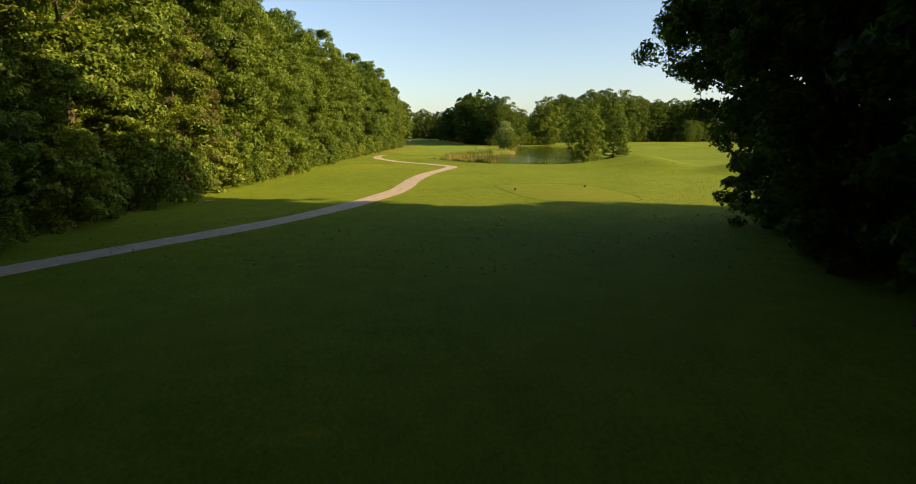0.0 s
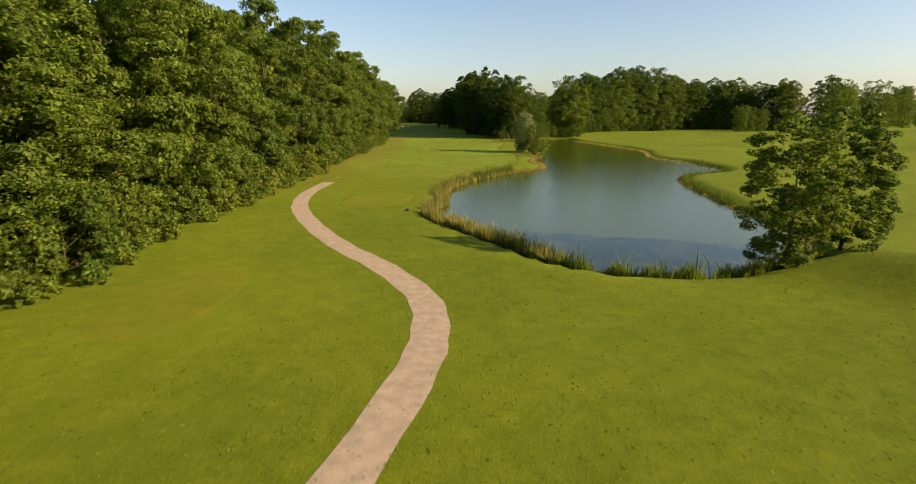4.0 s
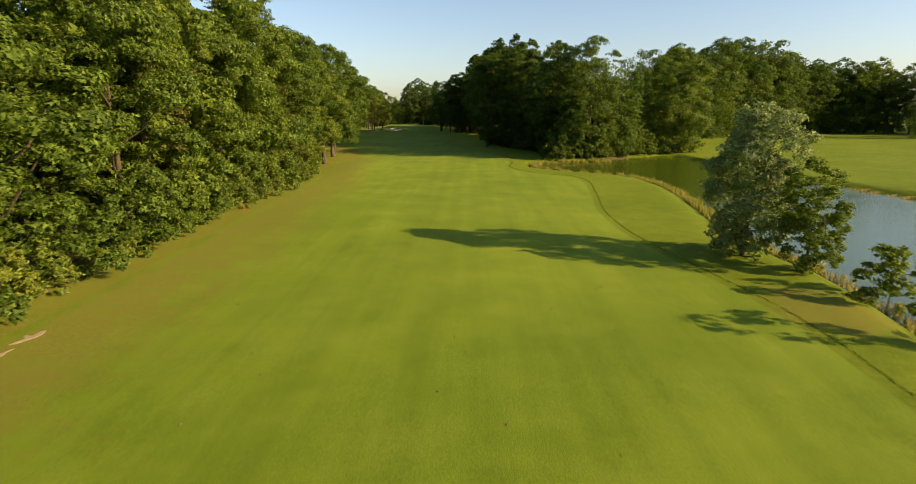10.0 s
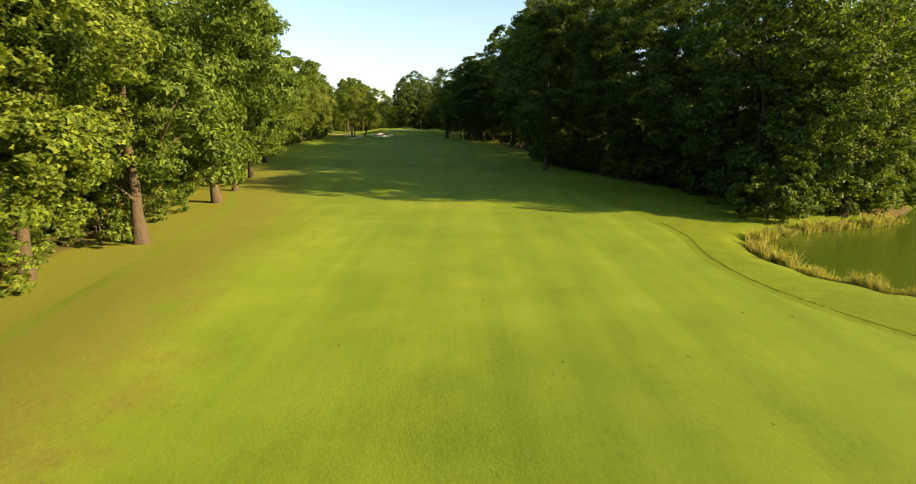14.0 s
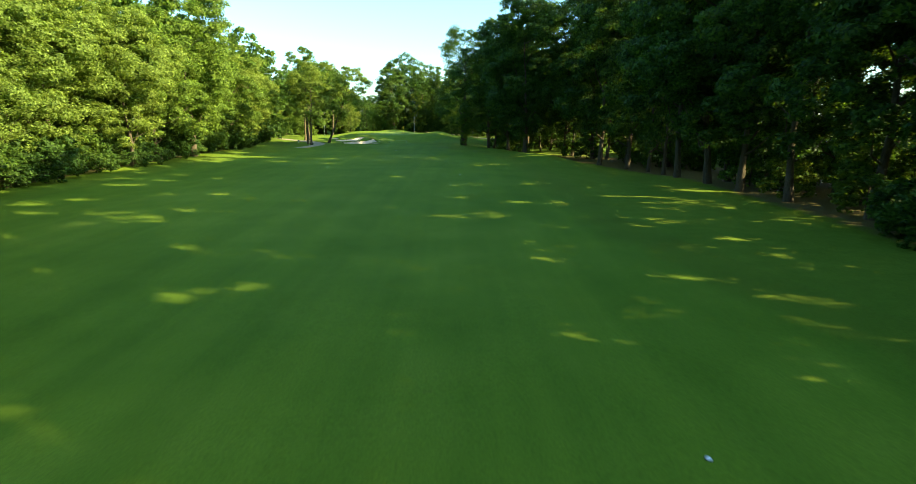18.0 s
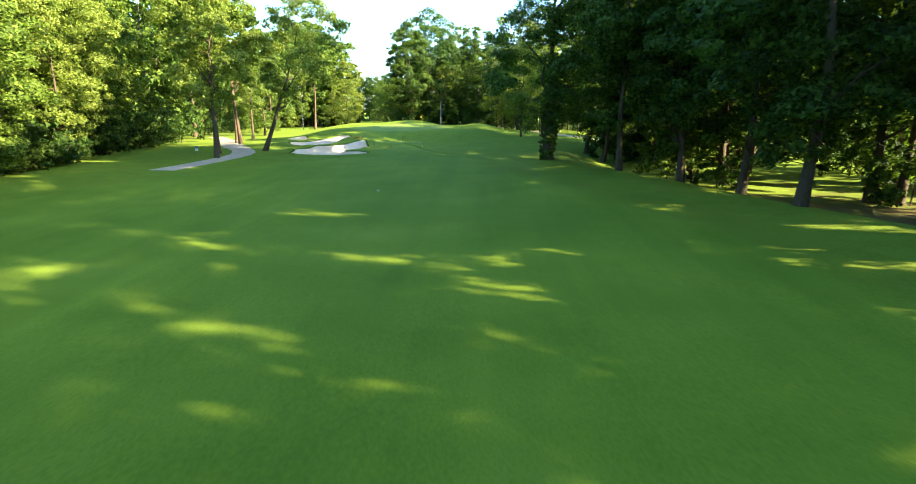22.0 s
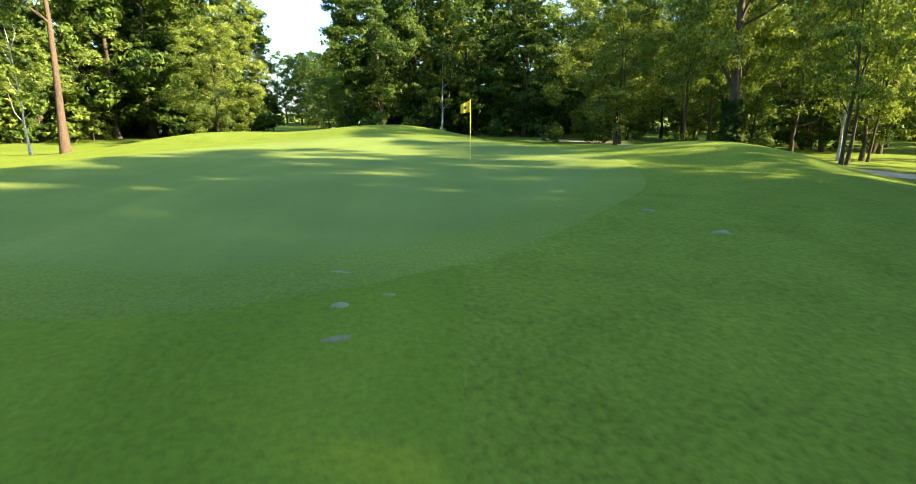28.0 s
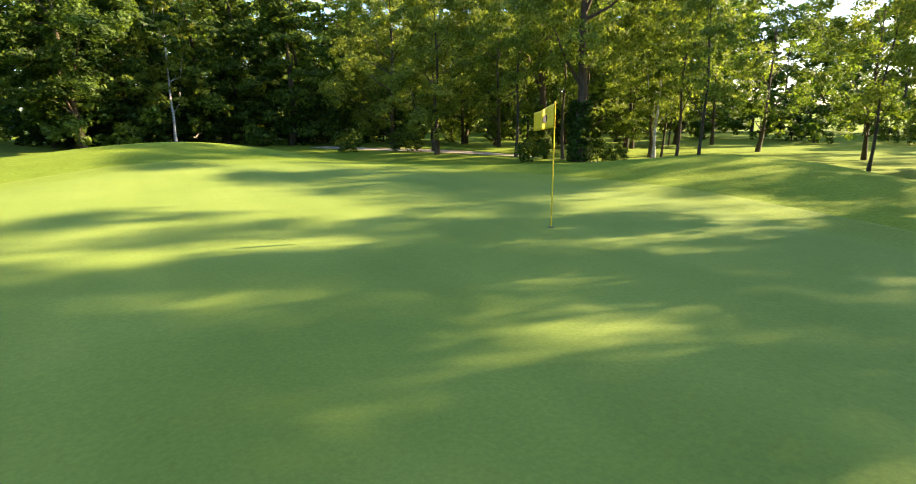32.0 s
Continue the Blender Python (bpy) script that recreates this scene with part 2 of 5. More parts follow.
def rounded(points, closed=True, n=4):
    """Points on a smooth curve through the given ones."""
    p = np.array(points, float)
    m, out = len(p), []
    for i in range(m if closed else m - 1):
        a, b, c, d = (p[(i + k) % m] if closed else p[min(max(i + k, 0), m - 1)] for k in (-1, 0, 1, 2))
        for t in np.arange(n) / n:
            out.append(0.5 * (2 * b + (c - a) * t + (2 * a - 5 * b + 4 * c - d) * t * t + (3 * b - a - 3 * c + d) * t ** 3))
    if not closed:
        out.append(p[-1])
    return np.array(out)


POND_LINE = rounded(POND, True, 3)


def signed_distance(x, y, line):
    """Metres to a closed line: negative inside."""
    best, inside = np.full(x.shape, 1e9), np.zeros(x.shape, bool)
    for (ax, ay), (bx, by) in zip(line, np.roll(line, -1, axis=0)):
        dx, dy = bx - ax, by - ay
        t = np.clip(((x - ax) * dx + (y - ay) * dy) / (dx * dx + dy * dy + 1e-9), 0, 1)
        best = np.minimum(best, (x - ax - t * dx) ** 2 + (y - ay - t * dy) ** 2)
        cross = (ay > y) != (by > y)
        inside ^= cross & (x < ax + (y - ay) * dx / (dy if abs(dy) > 1e-9 else 1e-9))
    return np.where(inside, -1, 1) * np.sqrt(best)


def hump(x, y, cx, cy, rx, ry, h):
    return h * np.exp(-(((x - cx) / rx) ** 2 + ((y - cy) / ry) ** 2))


HUMPS = [(33, 99, 6, 8, 1.8), (31, 84, 5.6, 6.5, 1.5), (38, 73.5, 4.2, 4.6, 1.7), (92, 196, 13, 8, 1.5), (138, 204, 18, 10, 2.2), (122, 262, 20, 11, 2.0), (78, 262, 12, 9, 0.9), (112, 158, 8, 12, 2.8), (104, 190, 12, 7, 1.5), (75, 225, 10, 14, 1.0),
         (95, 250, 14, 9, 1.9), (130, 222, 16, 8, 2.2), (165, 275, 20, 12, 2.4), (-19, 246, 7, 10, 0.5), (-24, 180, 6, 12, 0.4), (-33, 343, 7, 9, 0.8),
         (-25, 292, 5, 14, 0.8), (-5, 432, 5, 16, 0.5), (-23.5, 526, 4.5, 5.0, 0.75), (-40, 543, 8, 5, 1.9), (-53, 543, 8, 6, 1.5), (-51, 512, 6, 6, 0.45),
         (-46, 499, 4, 5, 0.6), (-20, 497, 6, 7, 0.5), (-55, 494, 4, 6, 0.7), (-27, 497, 5, 9, -0.6), (-41.6, 500, 2.6, 4, 0.45), (-32, 499, 2.4, 5, 0.25)]
# outline and depth
BUNKERS = [([(-46.2, 478.3), (-44.3, 476.2), (-42.6, 475.3), (-40.5, 474.9), (-38.6, 475.5), (-37.4, 476.8), (-37.4, 479.0), (-38.6, 480.6), (-40.8, 482.0), (-40.0, 484.5), (-39.5, 487), (-39.5, 489.5), (-40.4, 493.3), (-41.5, 496.9), (-42.6, 495.2), (-43.3, 492.2), (-44.8, 488.6), (-46.1, 487.6), (-46.6, 485.2), (-47.4, 483.4), (-46.8, 481)], 0.6),
           ([(-48.6, 489.6), (-47.6, 488.6), (-45.9, 489.2), (-45.2, 492.2), (-44.9, 496.5), (-44.7, 500.8), (-45.5, 504.2), (-47.4, 505), (-48.2, 501.5), (-48.7, 498), (-50, 495.4), (-51.4, 493.2), (-50.4, 490.6)], 0.4),
           ([(-55.5, 497.0), (-53.4, 497.6), (-51.9, 499.4), (-52.4, 503.6), (-54.0, 508.0), (-55.8, 508.2), (-56.6, 503.6), (-56.8, 499.6)], 0.3),
           ([(-33, 610), (-27, 607.5), (-19, 608), (-16, 611), (-20, 614.5), (-30, 614)], 0.4),
           ([(86, 150), (88, 145.5), (93, 143.5), (99, 146.5), (104, 153), (106, 160), (100, 160), (93, 156)], 1.3)]


def ground_height(x, y):
    x, y = np.asarray(x, float), np.asarray(y, float)
    h = np.interp(y, [-300, 0, 300, 335, 440, 480, 640, 1200], [5, 5, 5.05, 5.2, 6.2, 6.6, 6.9, 7.2])
    h = h + 0.10 * np.sin(x * 0.11 + y * 0.05) * np.sin(y * 0.07 - x * 0.03) + 0.05 * np.sin(x * 0.31 + 2) * np.sin(y * 0.23)
    bank_x = np.interp(y, [395, 432, 446, 456, 470, 490, 500], [-5, -4, -8, -11, -16, -12, -5])
    h = h - 1.0 * smooth(0, 7, x - bank_x) * smooth(395, 430, y) - 0.5 * smooth(-16, -10, x) * smooth(462, 480, y) * smooth(-5 + 8, -5, x)
    for cx, cy, rx, ry, a in HUMPS[:18]:
        h = h + hump(x, y, cx, cy, rx, ry, a)
    d = np.hypot((x + 38) / 17.5, (y - 522) / 18.5)
    w = 1 - smooth(0.7, 1.3, d)
    h = h * (1 - w) + (8.0 + 0.01 * (y - 522)) * w
    for cx, cy, rx, ry, a in HUMPS[18:]:
        h = h + hump(x, y, cx, cy, rx, ry, a)
    for outline, depth in BUNKERS:
        c = np.mean(outline, 0)
        close = np.hypot(x - c[0], y - c[1]) < 26
        if close.any():
            d = signed_distance(x[close], y[close], rounded(outline, True, 3))
            h[close] += -depth * (1 - smooth(-1.1, 0.15, d)) + 0.22 * np.exp(-((d - 0.9) / 0.8) ** 2)
    near = (x > -40) & (x < 90) & (y > 70) & (y < 360)
    sd = np.full(x.shape, 99.0)
    if near.any():
        sd[near] = signed_distance(x[near], y[near], POND_LINE)
    bank = smooth(-1.2, 1.8, sd)
    return (WATER_Z - 0.75) * (1 - bank) + np.maximum(h, WATER_Z + 0.3) * bank


def mesh_from(name, verts, faces, material, shade=True):
    me = bpy.data.meshes.new(name)
    verts, faces = np.asarray(verts, np.float32), np.asarray(faces, np.int32)
    k = faces.shape[1]
    me.vertices.add(len(verts))
    me.vertices.foreach_set("co", verts.ravel())
    me.loops.add(faces.size)
    me.loops.foreach_set("vertex_index", faces.ravel())
    me.polygons.add(len(faces))
    me.polygons.foreach_set("loop_start", np.arange(len(faces), dtype=np.int32) * k)
    me.polygons.foreach_set("loop_total", np.full(len(faces), k, np.int32))
    if shade:
        me.polygons.foreach_set("use_smooth", np.ones(len(faces), bool))
    me.materials.append(material)
    me.update(calc_edges=True)
    me.validate()
    return me


def grid_faces(nu, nv, closed=False):
    i, j = np.meshgrid(np.arange(nu - (0 if closed else 1)), np.arange(nv - 1), indexing="ij")
    a, b = i * nv + j, ((i + 1) % nu) * nv + j
    return np.stack([a, b, b + 1, a + 1], -1).reshape(-1, 4)


def steps(*spans):
    """Grid lines: (from, to, step), ..."""
    return np.unique(np.concatenate([np.arange(a, b, s) for a, b, s in spans]).round(3))


gx = steps((-3000, -300, 300), (-300, -100, 12), (-100, -70, 3), (-70, -60, 0.9), (-60, -35, 0.5), (-35, 0, 0.9), (0, 62, 1.6), (62, 200, 6), (200, 400, 25), (400, 3001, 260))
gy = steps((-1200, -60, 120), (-60, -5, 5), (-5, 466, 1.7), (466, 512, 0.5), (512, 560, 0.9), (560, 700, 5), (700, 1000, 30), (1000, 4001, 300))
GX, GY = np.meshgrid(gx, gy, indexing="ij")
GZ = ground_height(GX, GY)


def on_ground(x, y):
    """The height of the ground sheet itself, between its grid lines."""
    x, y = np.asarray(x, float), np.asarray(y, float)
    i, j = np.clip(np.searchsorted(gx, x) - 1, 0, len(gx) - 2), np.clip(np.searchsorted(gy, y) - 1, 0, len(gy) - 2)
    u, v = (x - gx[i]) / (gx[i + 1] - gx[i]), (y - gy[j]) / (gy[j + 1] - gy[j])
    return (GZ[i, j] * (1 - u) + GZ[i + 1, j] * u) * (1 - v) + (GZ[i, j + 1] * (1 - u) + GZ[i + 1, j + 1] * u) * v


ground_mesh = mesh_from("ground", np.stack([GX, GY, GZ], -1).reshape(-1, 3), grid_faces(len(gx), len(gy)), M_ROUGH)
LEFT_EDGE = [(-21.5, -40), (-21.5, 40), (-22.8, 60), (-23.4, 75), (-26, 111), (-26.5, 139), (-27, 158), (-28, 190), (-29, 220), (-30, 250), (-31, 275), (-33, 290), (-37, 316), (-42, 331), (-46, 345), (-54, 366), (-60, 400), (-61, 430), (-62, 462), (-66, 490), (-70, 520), (-74, 560)]
RIGHT_EDGE = [(27, 314), (21, 320), (15, 338), (9, 356), (4, 372), (4.5, 392), (6, 410), (3, 432), (-4.5, 444), (-8, 452), (-12, 460), (-17, 470), (-15, 480), (-6, 500), (2, 520), (-2, 540), (-10, 556)]


def edge_x(y, line):
    return np.interp(y, [p[1] for p in line], [p[0] for p in line])


def dryness(x, y):
    """Where the turf is thin and dry: beside the wood and under the willow."""
    off = x - edge_x(y, LEFT_EDGE)
    band = (1 - smooth(4.0, 18.0, off)) * smooth(110, 190, y) * (1 - smooth(350, 372, y)) * (0.54 + 0.08 * smooth(325, 340, y))
    return np.maximum(band + (1 - smooth(0.5, 3.0, off)) * 0.06 * (y < 500), 0.75 * np.exp(-((x - 17.5) / 3.0) ** 2 - ((y - 216) / 4.0) ** 2))


lx, rx_ = edge_x(GY, LEFT_EDGE), edge_x(GY, RIGHT_EDGE)
zone = np.zeros((*GX.shape, 4), np.float32)
zone[..., 0] = dryness(GX, GY)
zone[..., 1] = np.maximum((1 - smooth(-5.0, -2.0, GX - lx)) * smooth(-46, -34, GX - lx) * (1 - smooth(560, 590, GY)), smooth(-1.5, 2.5, GX - rx_) * smooth(312, 322, GY) * (1 - smooth(10, 24, GX - rx_)) * (1 - smooth(474, 492, GY))) * 0.74
zone[..., 1] = np.maximum(zone[..., 1], 0.7 * smooth(556, 572, GY) * (1 - smooth(590, 605, GY)) * (GX < -20))
zone[..., 2] = 0.5 * smooth(440, 462, GY)
zone[..., 2] = np.maximum(zone[..., 2], 0.75 * smooth(332, 350, GY) * (GY < 470) * smooth(-2, 4, GX - lx) * (1 - smooth(-3, 1, GX - rx_)))
ground_zone = ground_mesh.color_attributes.new("zone", "FLOAT_COLOR", "POINT")
ground_zone.data.foreach_set("color", zone.ravel())
ground = tagged(new("ground", ground_mesh), "mown rough grass of a golf course with low mounds", "ground", kind="structure")


def strip(name, ys, left, right, material, lift, label, category, across=40, wobble=0.0):
    """A sheet of ground between two lines that run along y."""
    yy = np.asarray(ys, float)
    xl = np.interp(yy, [p[1] for p in left], [p[0] for p in left]) + wobble * np.sin(yy * 0.9)
    xr = np.interp(yy, [p[1] for p in right], [p[0] for p in right]) + wobble * np.sin(yy * 0.8 + 1)
    t = np.linspace(0, 1, across)
    X = xl[:, None] + (xr - xl)[:, None] * t
    Y = np.repeat(yy[:, None], across, 1)
    Z = on_ground(X, Y) + lift
    Z[:, [0, -1]] -= 0.06
    Z[[0, -1]] -= 0.06
    me = mesh_from(name, np.stack([X, Y, Z], -1).reshape(-1, 3), grid_faces(len(yy), across), material)
    return tagged(new(name, me), label, category, kind="structure")


def smooth_line(points, n=5):
    return [tuple(p) for p in rounded(points, False, n)]


def patch(name, outline, material, lift, label, category, rings=10, n=4):
    """A closed sheet of ground inside a rounded outline."""
    line = rounded(outline, True, n)
    c = line.mean(0)
    t = np.linspace(0.0005, 1, rings)
    LIFTS = np.where(np.arange(rings) == rings - 1, -0.03, lift)[None, :]
    P = c + (line - c)[:, None, :] * t[None, :, None]
    me = mesh_from(name, np.concatenate([P, (on_ground(P[..., 0], P[..., 1]) + LIFTS)[..., None]], -1).reshape(-1, 3), grid_faces(len(line), rings, True), material)
    return tagged(new(name, me), label, category, kind="structure")


def ribbon(name, centre, width, material, lift, label, category, n=6):
    line = rounded(centre, False, n)
    tan = np.gradient(line, axis=0)
    nor = np.stack([-tan[:, 1], tan[:, 0]], -1) / np.linalg.norm(tan, axis=1)[:, None]
    edge = 1 + 0.06 * np.sin(np.arange(len(line)) * 1.7)[:, None]
    t = np.array([-0.5, -0.3, -0.1, 0.1, 0.3, 0.5])
    LIFTS = lift
    P = line[:, None, :] + nor[:, None, :] * (t[None, :] * width * edge)[..., None]
    me = mesh_from(name, np.concatenate([P, (on_ground(P[..., 0], P[..., 1]) + LIFTS)[..., None]], -1).reshape(-1, 3), grid_faces(len(line), 6), material)
    return tagged(new(name, me), label, category, kind="structure")


FW_LEFT = smooth_line([(-14, 160), (-16.5, 166), (-21.5, 175), (-26, 188), (-27, 222), (-28, 250), (-29.5, 275), (-31, 290), (-35, 316), (-40, 331), (-44, 345), (-52, 366), (-57, 395), (-58, 420), (-56, 445), (-49, 462), (-41, 470), (-37.4, 478), (-36, 485), (-36.3, 491), (-37.2, 494), (-38.4, 497.5), (-40.6, 502), (-44, 507), (-45, 511.5)])
FW_RIGHT = smooth_line([(-2.6, 160), (-1.4, 163.4), (0.7, 168.9), (3.3, 175.5), (9.6, 183), (12.5, 188.8), (14.0, 197), (15.0, 207), (15.3, 215), (13.6, 226), (12.4, 236), (12.8, 247), (13.9, 254), (15.3, 263), (16.6, 273), (15.2, 280.4), (9.4, 286), (6.2, 293), (5.8, 300), (7, 310), (4, 330), (-2, 355), (-7, 380), (-7, 410), (-9, 440), (-18, 460), (-24, 470), (-28.6, 478), (-31.6, 485), (-33, 491.4), (-34.5, 494.6), (-35.8, 498), (-36.4, 501), (-36.6, 505), (-36.2, 511.5)])
fairway = strip("fairway", np.concatenate([np.arange(160, 470, 1.4), np.arange(470, 511.6, 0.6)]), FW_LEFT, FW_RIGHT, M_FAIRWAY, 0.013, "short mown light green fairway grass with faint stripes", "fairway", 44)
fw = np.empty(len(fairway.data.vertices) * 3)
fairway.data.vertices.foreach_get("co", fw)
fw = fw.reshape(-1, 3)
fw_zone = np.zeros((len(fw), 4), np.float32)
fw_zone[:, 0] = dryness(fw[:, 0], fw[:, 1])
to_right, to_left = edge_x(fw[:, 1], FW_RIGHT) - fw[:, 0], fw[:, 0] - edge_x(fw[:, 1], FW_LEFT)
fw_zone[:, 2] = np.maximum((1 - smooth(0.0, 7.0, to_right)) * smooth(330, 350, fw[:, 1]) * (1 - smooth(455, 475, fw[:, 1])), (1 - smooth(0.0, 3.0, to_left)) * 0.7 * (1 - smooth(455, 475, fw[:, 1])))
fw_zone[:, 2] = np.maximum(fw_zone[:, 2], (1 - smooth(0, 7, np.minimum(to_left, to_right))) * (1 - smooth(185, 215, fw[:, 1])))
fw_zone[:, 2] = np.maximum(fw_zone[:, 2], 1 - smooth(162, 196, fw[:, 1]))
fairway.data.color_attributes.new("zone", "FLOAT_COLOR", "POINT").data.foreach_set("color", fw_zone.ravel())
TEE_MAIN = [(4.4, 57.3), (7.6, 59.5), (10.5, 59.2), (13.6, 56.4), (15.1, 51.7), (15.6, 46.8), (14.4, 43.8), (10.2, 43.4), (7.3, 43.6), (5.9, 47.5), (5.0, 52)]
TEE_FORWARD = [(-11.5, 143.2), (-8.2, 143.2), (-6.3, 141.2), (-5.8, 138), (-5.9, 134.5), (-7.3, 130.4), (-10, 128.4), (-12.9, 129.6), (-14.4, 133), (-14.2, 139)]
patch("tee_box", TEE_MAIN, M_TEE, 0.017, "flat close-mown tee box in sunlight", "tee")
patch("tee_box", [(-14.5, 18.5), (-10.4, 17.2), (-8.8, 13.4), (-9.2, 10), (-13, 7.5), (-17, 11), (-17.5, 16)], M_TEE, 0.017, "flat close-mown tee box in tree shade", "tee")
patch("tee_box", [(-21.5, 97.9), (-19.4, 103.5), (-16, 104.8), (-13.4, 102.3), (-13.2, 95.5), (-15.2, 91.4), (-18, 91)], M_TEE, 0.017, "small flat tee box beside the path", "tee")
patch("tee_box", TEE_FORWARD, M_TEE, 0.017, "forward tee box by the pond", "tee")
GREEN_LINE = [(-51, 521), (-50, 530), (-44, 537), (-36, 537), (-31, 531), (-29.6, 525), (-30, 520.5), (-31.2, 516.6), (-32.9, 513.9), (-34.8, 511.2), (-36.6, 509.2), (-40, 507.6), (-44, 508.6), (-48, 513)]
putting_green = patch("putting_green", GREEN_LINE, M_GREEN, 0.02, "finely mown pale putting green", "green", 40)
gv = np.empty(len(putting_green.data.vertices) * 3)
putting_green.data.vertices.foreach_get("co", gv)
gv = gv.reshape(-1, 3)
green_zone = np.zeros((len(gv), 4), np.float32)
green_zone[:, 2] = smooth(-2.6, -0.1, signed_distance(gv[:, 0], gv[:, 1], rounded(GREEN_LINE, True, 4)))
putting_green.data.color_attributes.new("zone", "FLOAT_COLOR", "POINT").data.foreach_set("color", green_zone.ravel())
PATH_ONE = [(-40, -6), (-27, 8), (-17.2, 22), (-9.2, 37), (-5.6, 52), (-5.0, 65), (-4.0, 76), (-1.5, 87), (-0.9, 92.5), (-1.7, 98.2), (-5.0, 104.7), (-9.0, 110.4), (-13.6, 118.4), (-17.3, 126.2), (-19.5, 132.7), (-20.9, 141), (-21.2, 154)]
ribbon("cart_path", PATH_ONE, 2.0, M_PATH, 0.013, "pale gravel buggy path winding through the grass", "path")
ribbon("cart_path", [(-52.6, 462.6), (-52.2, 466), (-51.9, 470), (-51.6, 475.5), (-52.4, 479.5), (-54.6, 483.6), (-58, 488.6), (-62, 496), (-68, 507), (-74, 516)], 2.6, M_PATH, 0.013, "pale gravel path under the trees", "path")
ribbon("cart_path", [(20, 490), (5, 506), (-3, 517), (-8, 531), (-13, 545), (-18, 556), (-24, 570)], 2.6, M_PATH, 0.013, "pale gravel path beside the green", "path")

def sheet(name, outline, material, lift, label, category, cell=0.5):
    """A ground sheet of any outline, with points inside it."""
    line = rounded(outline, True, 5)
    (x0, y0), (x1, y1) = line.min(0), line.max(0)
    px, py = (g.ravel() for g in np.meshgrid(np.arange(x0, x1, cell), np.arange(y0, y1, cell)))
    inside = signed_distance(px, py, line) < -0.25 * cell
    pts = [Vector(p) for p in line] + [Vector((a, b)) for a, b in zip(px[inside], py[inside])]
    n = len(line)
    co, _, tri, *_ = geometry.delaunay_2d_cdt(pts, [(k, (k + 1) % n) for k in range(n)], [], 1, 1e-5)
    co = np.array([tuple(p) for p in co])
    me = mesh_from(name, np.column_stack([co, on_ground(co[:, 0], co[:, 1]) + lift]), [list(f) for f in tri], material)
    return tagged(new(name, me), label, category, kind="structure")


for k, (outline, depth) in enumerate(BUNKERS):
    sheet("bunker", outline, M_SAND, 0.05 if k < 3 else 0.12, "pale raked sand bunker with a mown grass lip", "bunker", 0.45 if k < 3 else 1.2)

water = mesh_from("pond", [(-10, 95, WATER_Z), (65, 95, WATER_Z), (65, 340, WATER_Z), (-10, 340, WATER_Z)], [(0, 1, 2, 3)], M_WATER)
tagged(new("pond", water), "still murky green pond reflecting the sky", "pond", kind="structure")


# ---- trees ----
def unit(v):
    return v / (np.linalg.norm(v, axis=-1, keepdims=True) + 1e-9)


def leaves(rng, centres, radii, aims, count, size, squash=0.8, droop=0.0):
    """Leaf sprays on the shells of clumps; they face outward from their bough."""
    pick = rng.choice(len(centres), count, p=radii ** 2 / (radii ** 2).sum())
    d = unit(rng.normal(size=(count, 3)) + 0.55 * aims[pick] + [0, 0, 0.15])
    rad = radii[pick] * np.sqrt(rng.uniform(0.12, 1.25, count))
    p = centres[pick] + d * rad[:, None] * [1.15, 1.15, 0.85 * squash]
    out = unit(d * [1, 1, 1.15] + 0.45 * aims[pick] + 0.55 * rng.normal(size=(count, 3)))
    side = unit(np.cross(out, rng.normal(size=(count, 3))))
    tip = np.cross(out, side)
    tip[:, 2] -= droop
    tip = unit(tip)
    s = size * rng.uniform(0.55, 1.4, count)[:, None]
    verts = np.stack([p - tip * s * 0.5 - side * s * 0.24, p - tip * s * 0.3 + side * s * 0.44, p + tip * s * 0.62], 1).reshape(-1, 3)
    return verts, np.arange(count * 3).reshape(-1, 3)


def tube(points, radii, sides=7):
    P = np.array(points, float)
    tan = unit(np.gradient(P, axis=0))
    u = unit(np.cross(tan, [0.31, 0.95, 0.12]))
    v = np.cross(tan, u)
    a = np.linspace(0, 2 * np.pi, sides, endpoint=False)
    R = np.array(radii)[:, None, None]
    ring = P[:, None] + R * (np.cos(a)[None, :, None] * u[:, None] + np.sin(a)[None, :, None] * v[:, None])
    i, j = np.meshgrid(np.arange(len(P) - 1), np.arange(sides), indexing="ij")
    f = np.stack([i * sides + j, i * sides + (j + 1) % sides, (i + 1) * sides + (j + 1) % sides, (i + 1) * sides + j], -1).reshape(-1, 4)
    return ring.reshape(-1, 3), f


def part(name, me, parent, label=""):
    ob = new(name, me)
    ob.parent = parent
    return tagged(ob, label) if label else ob


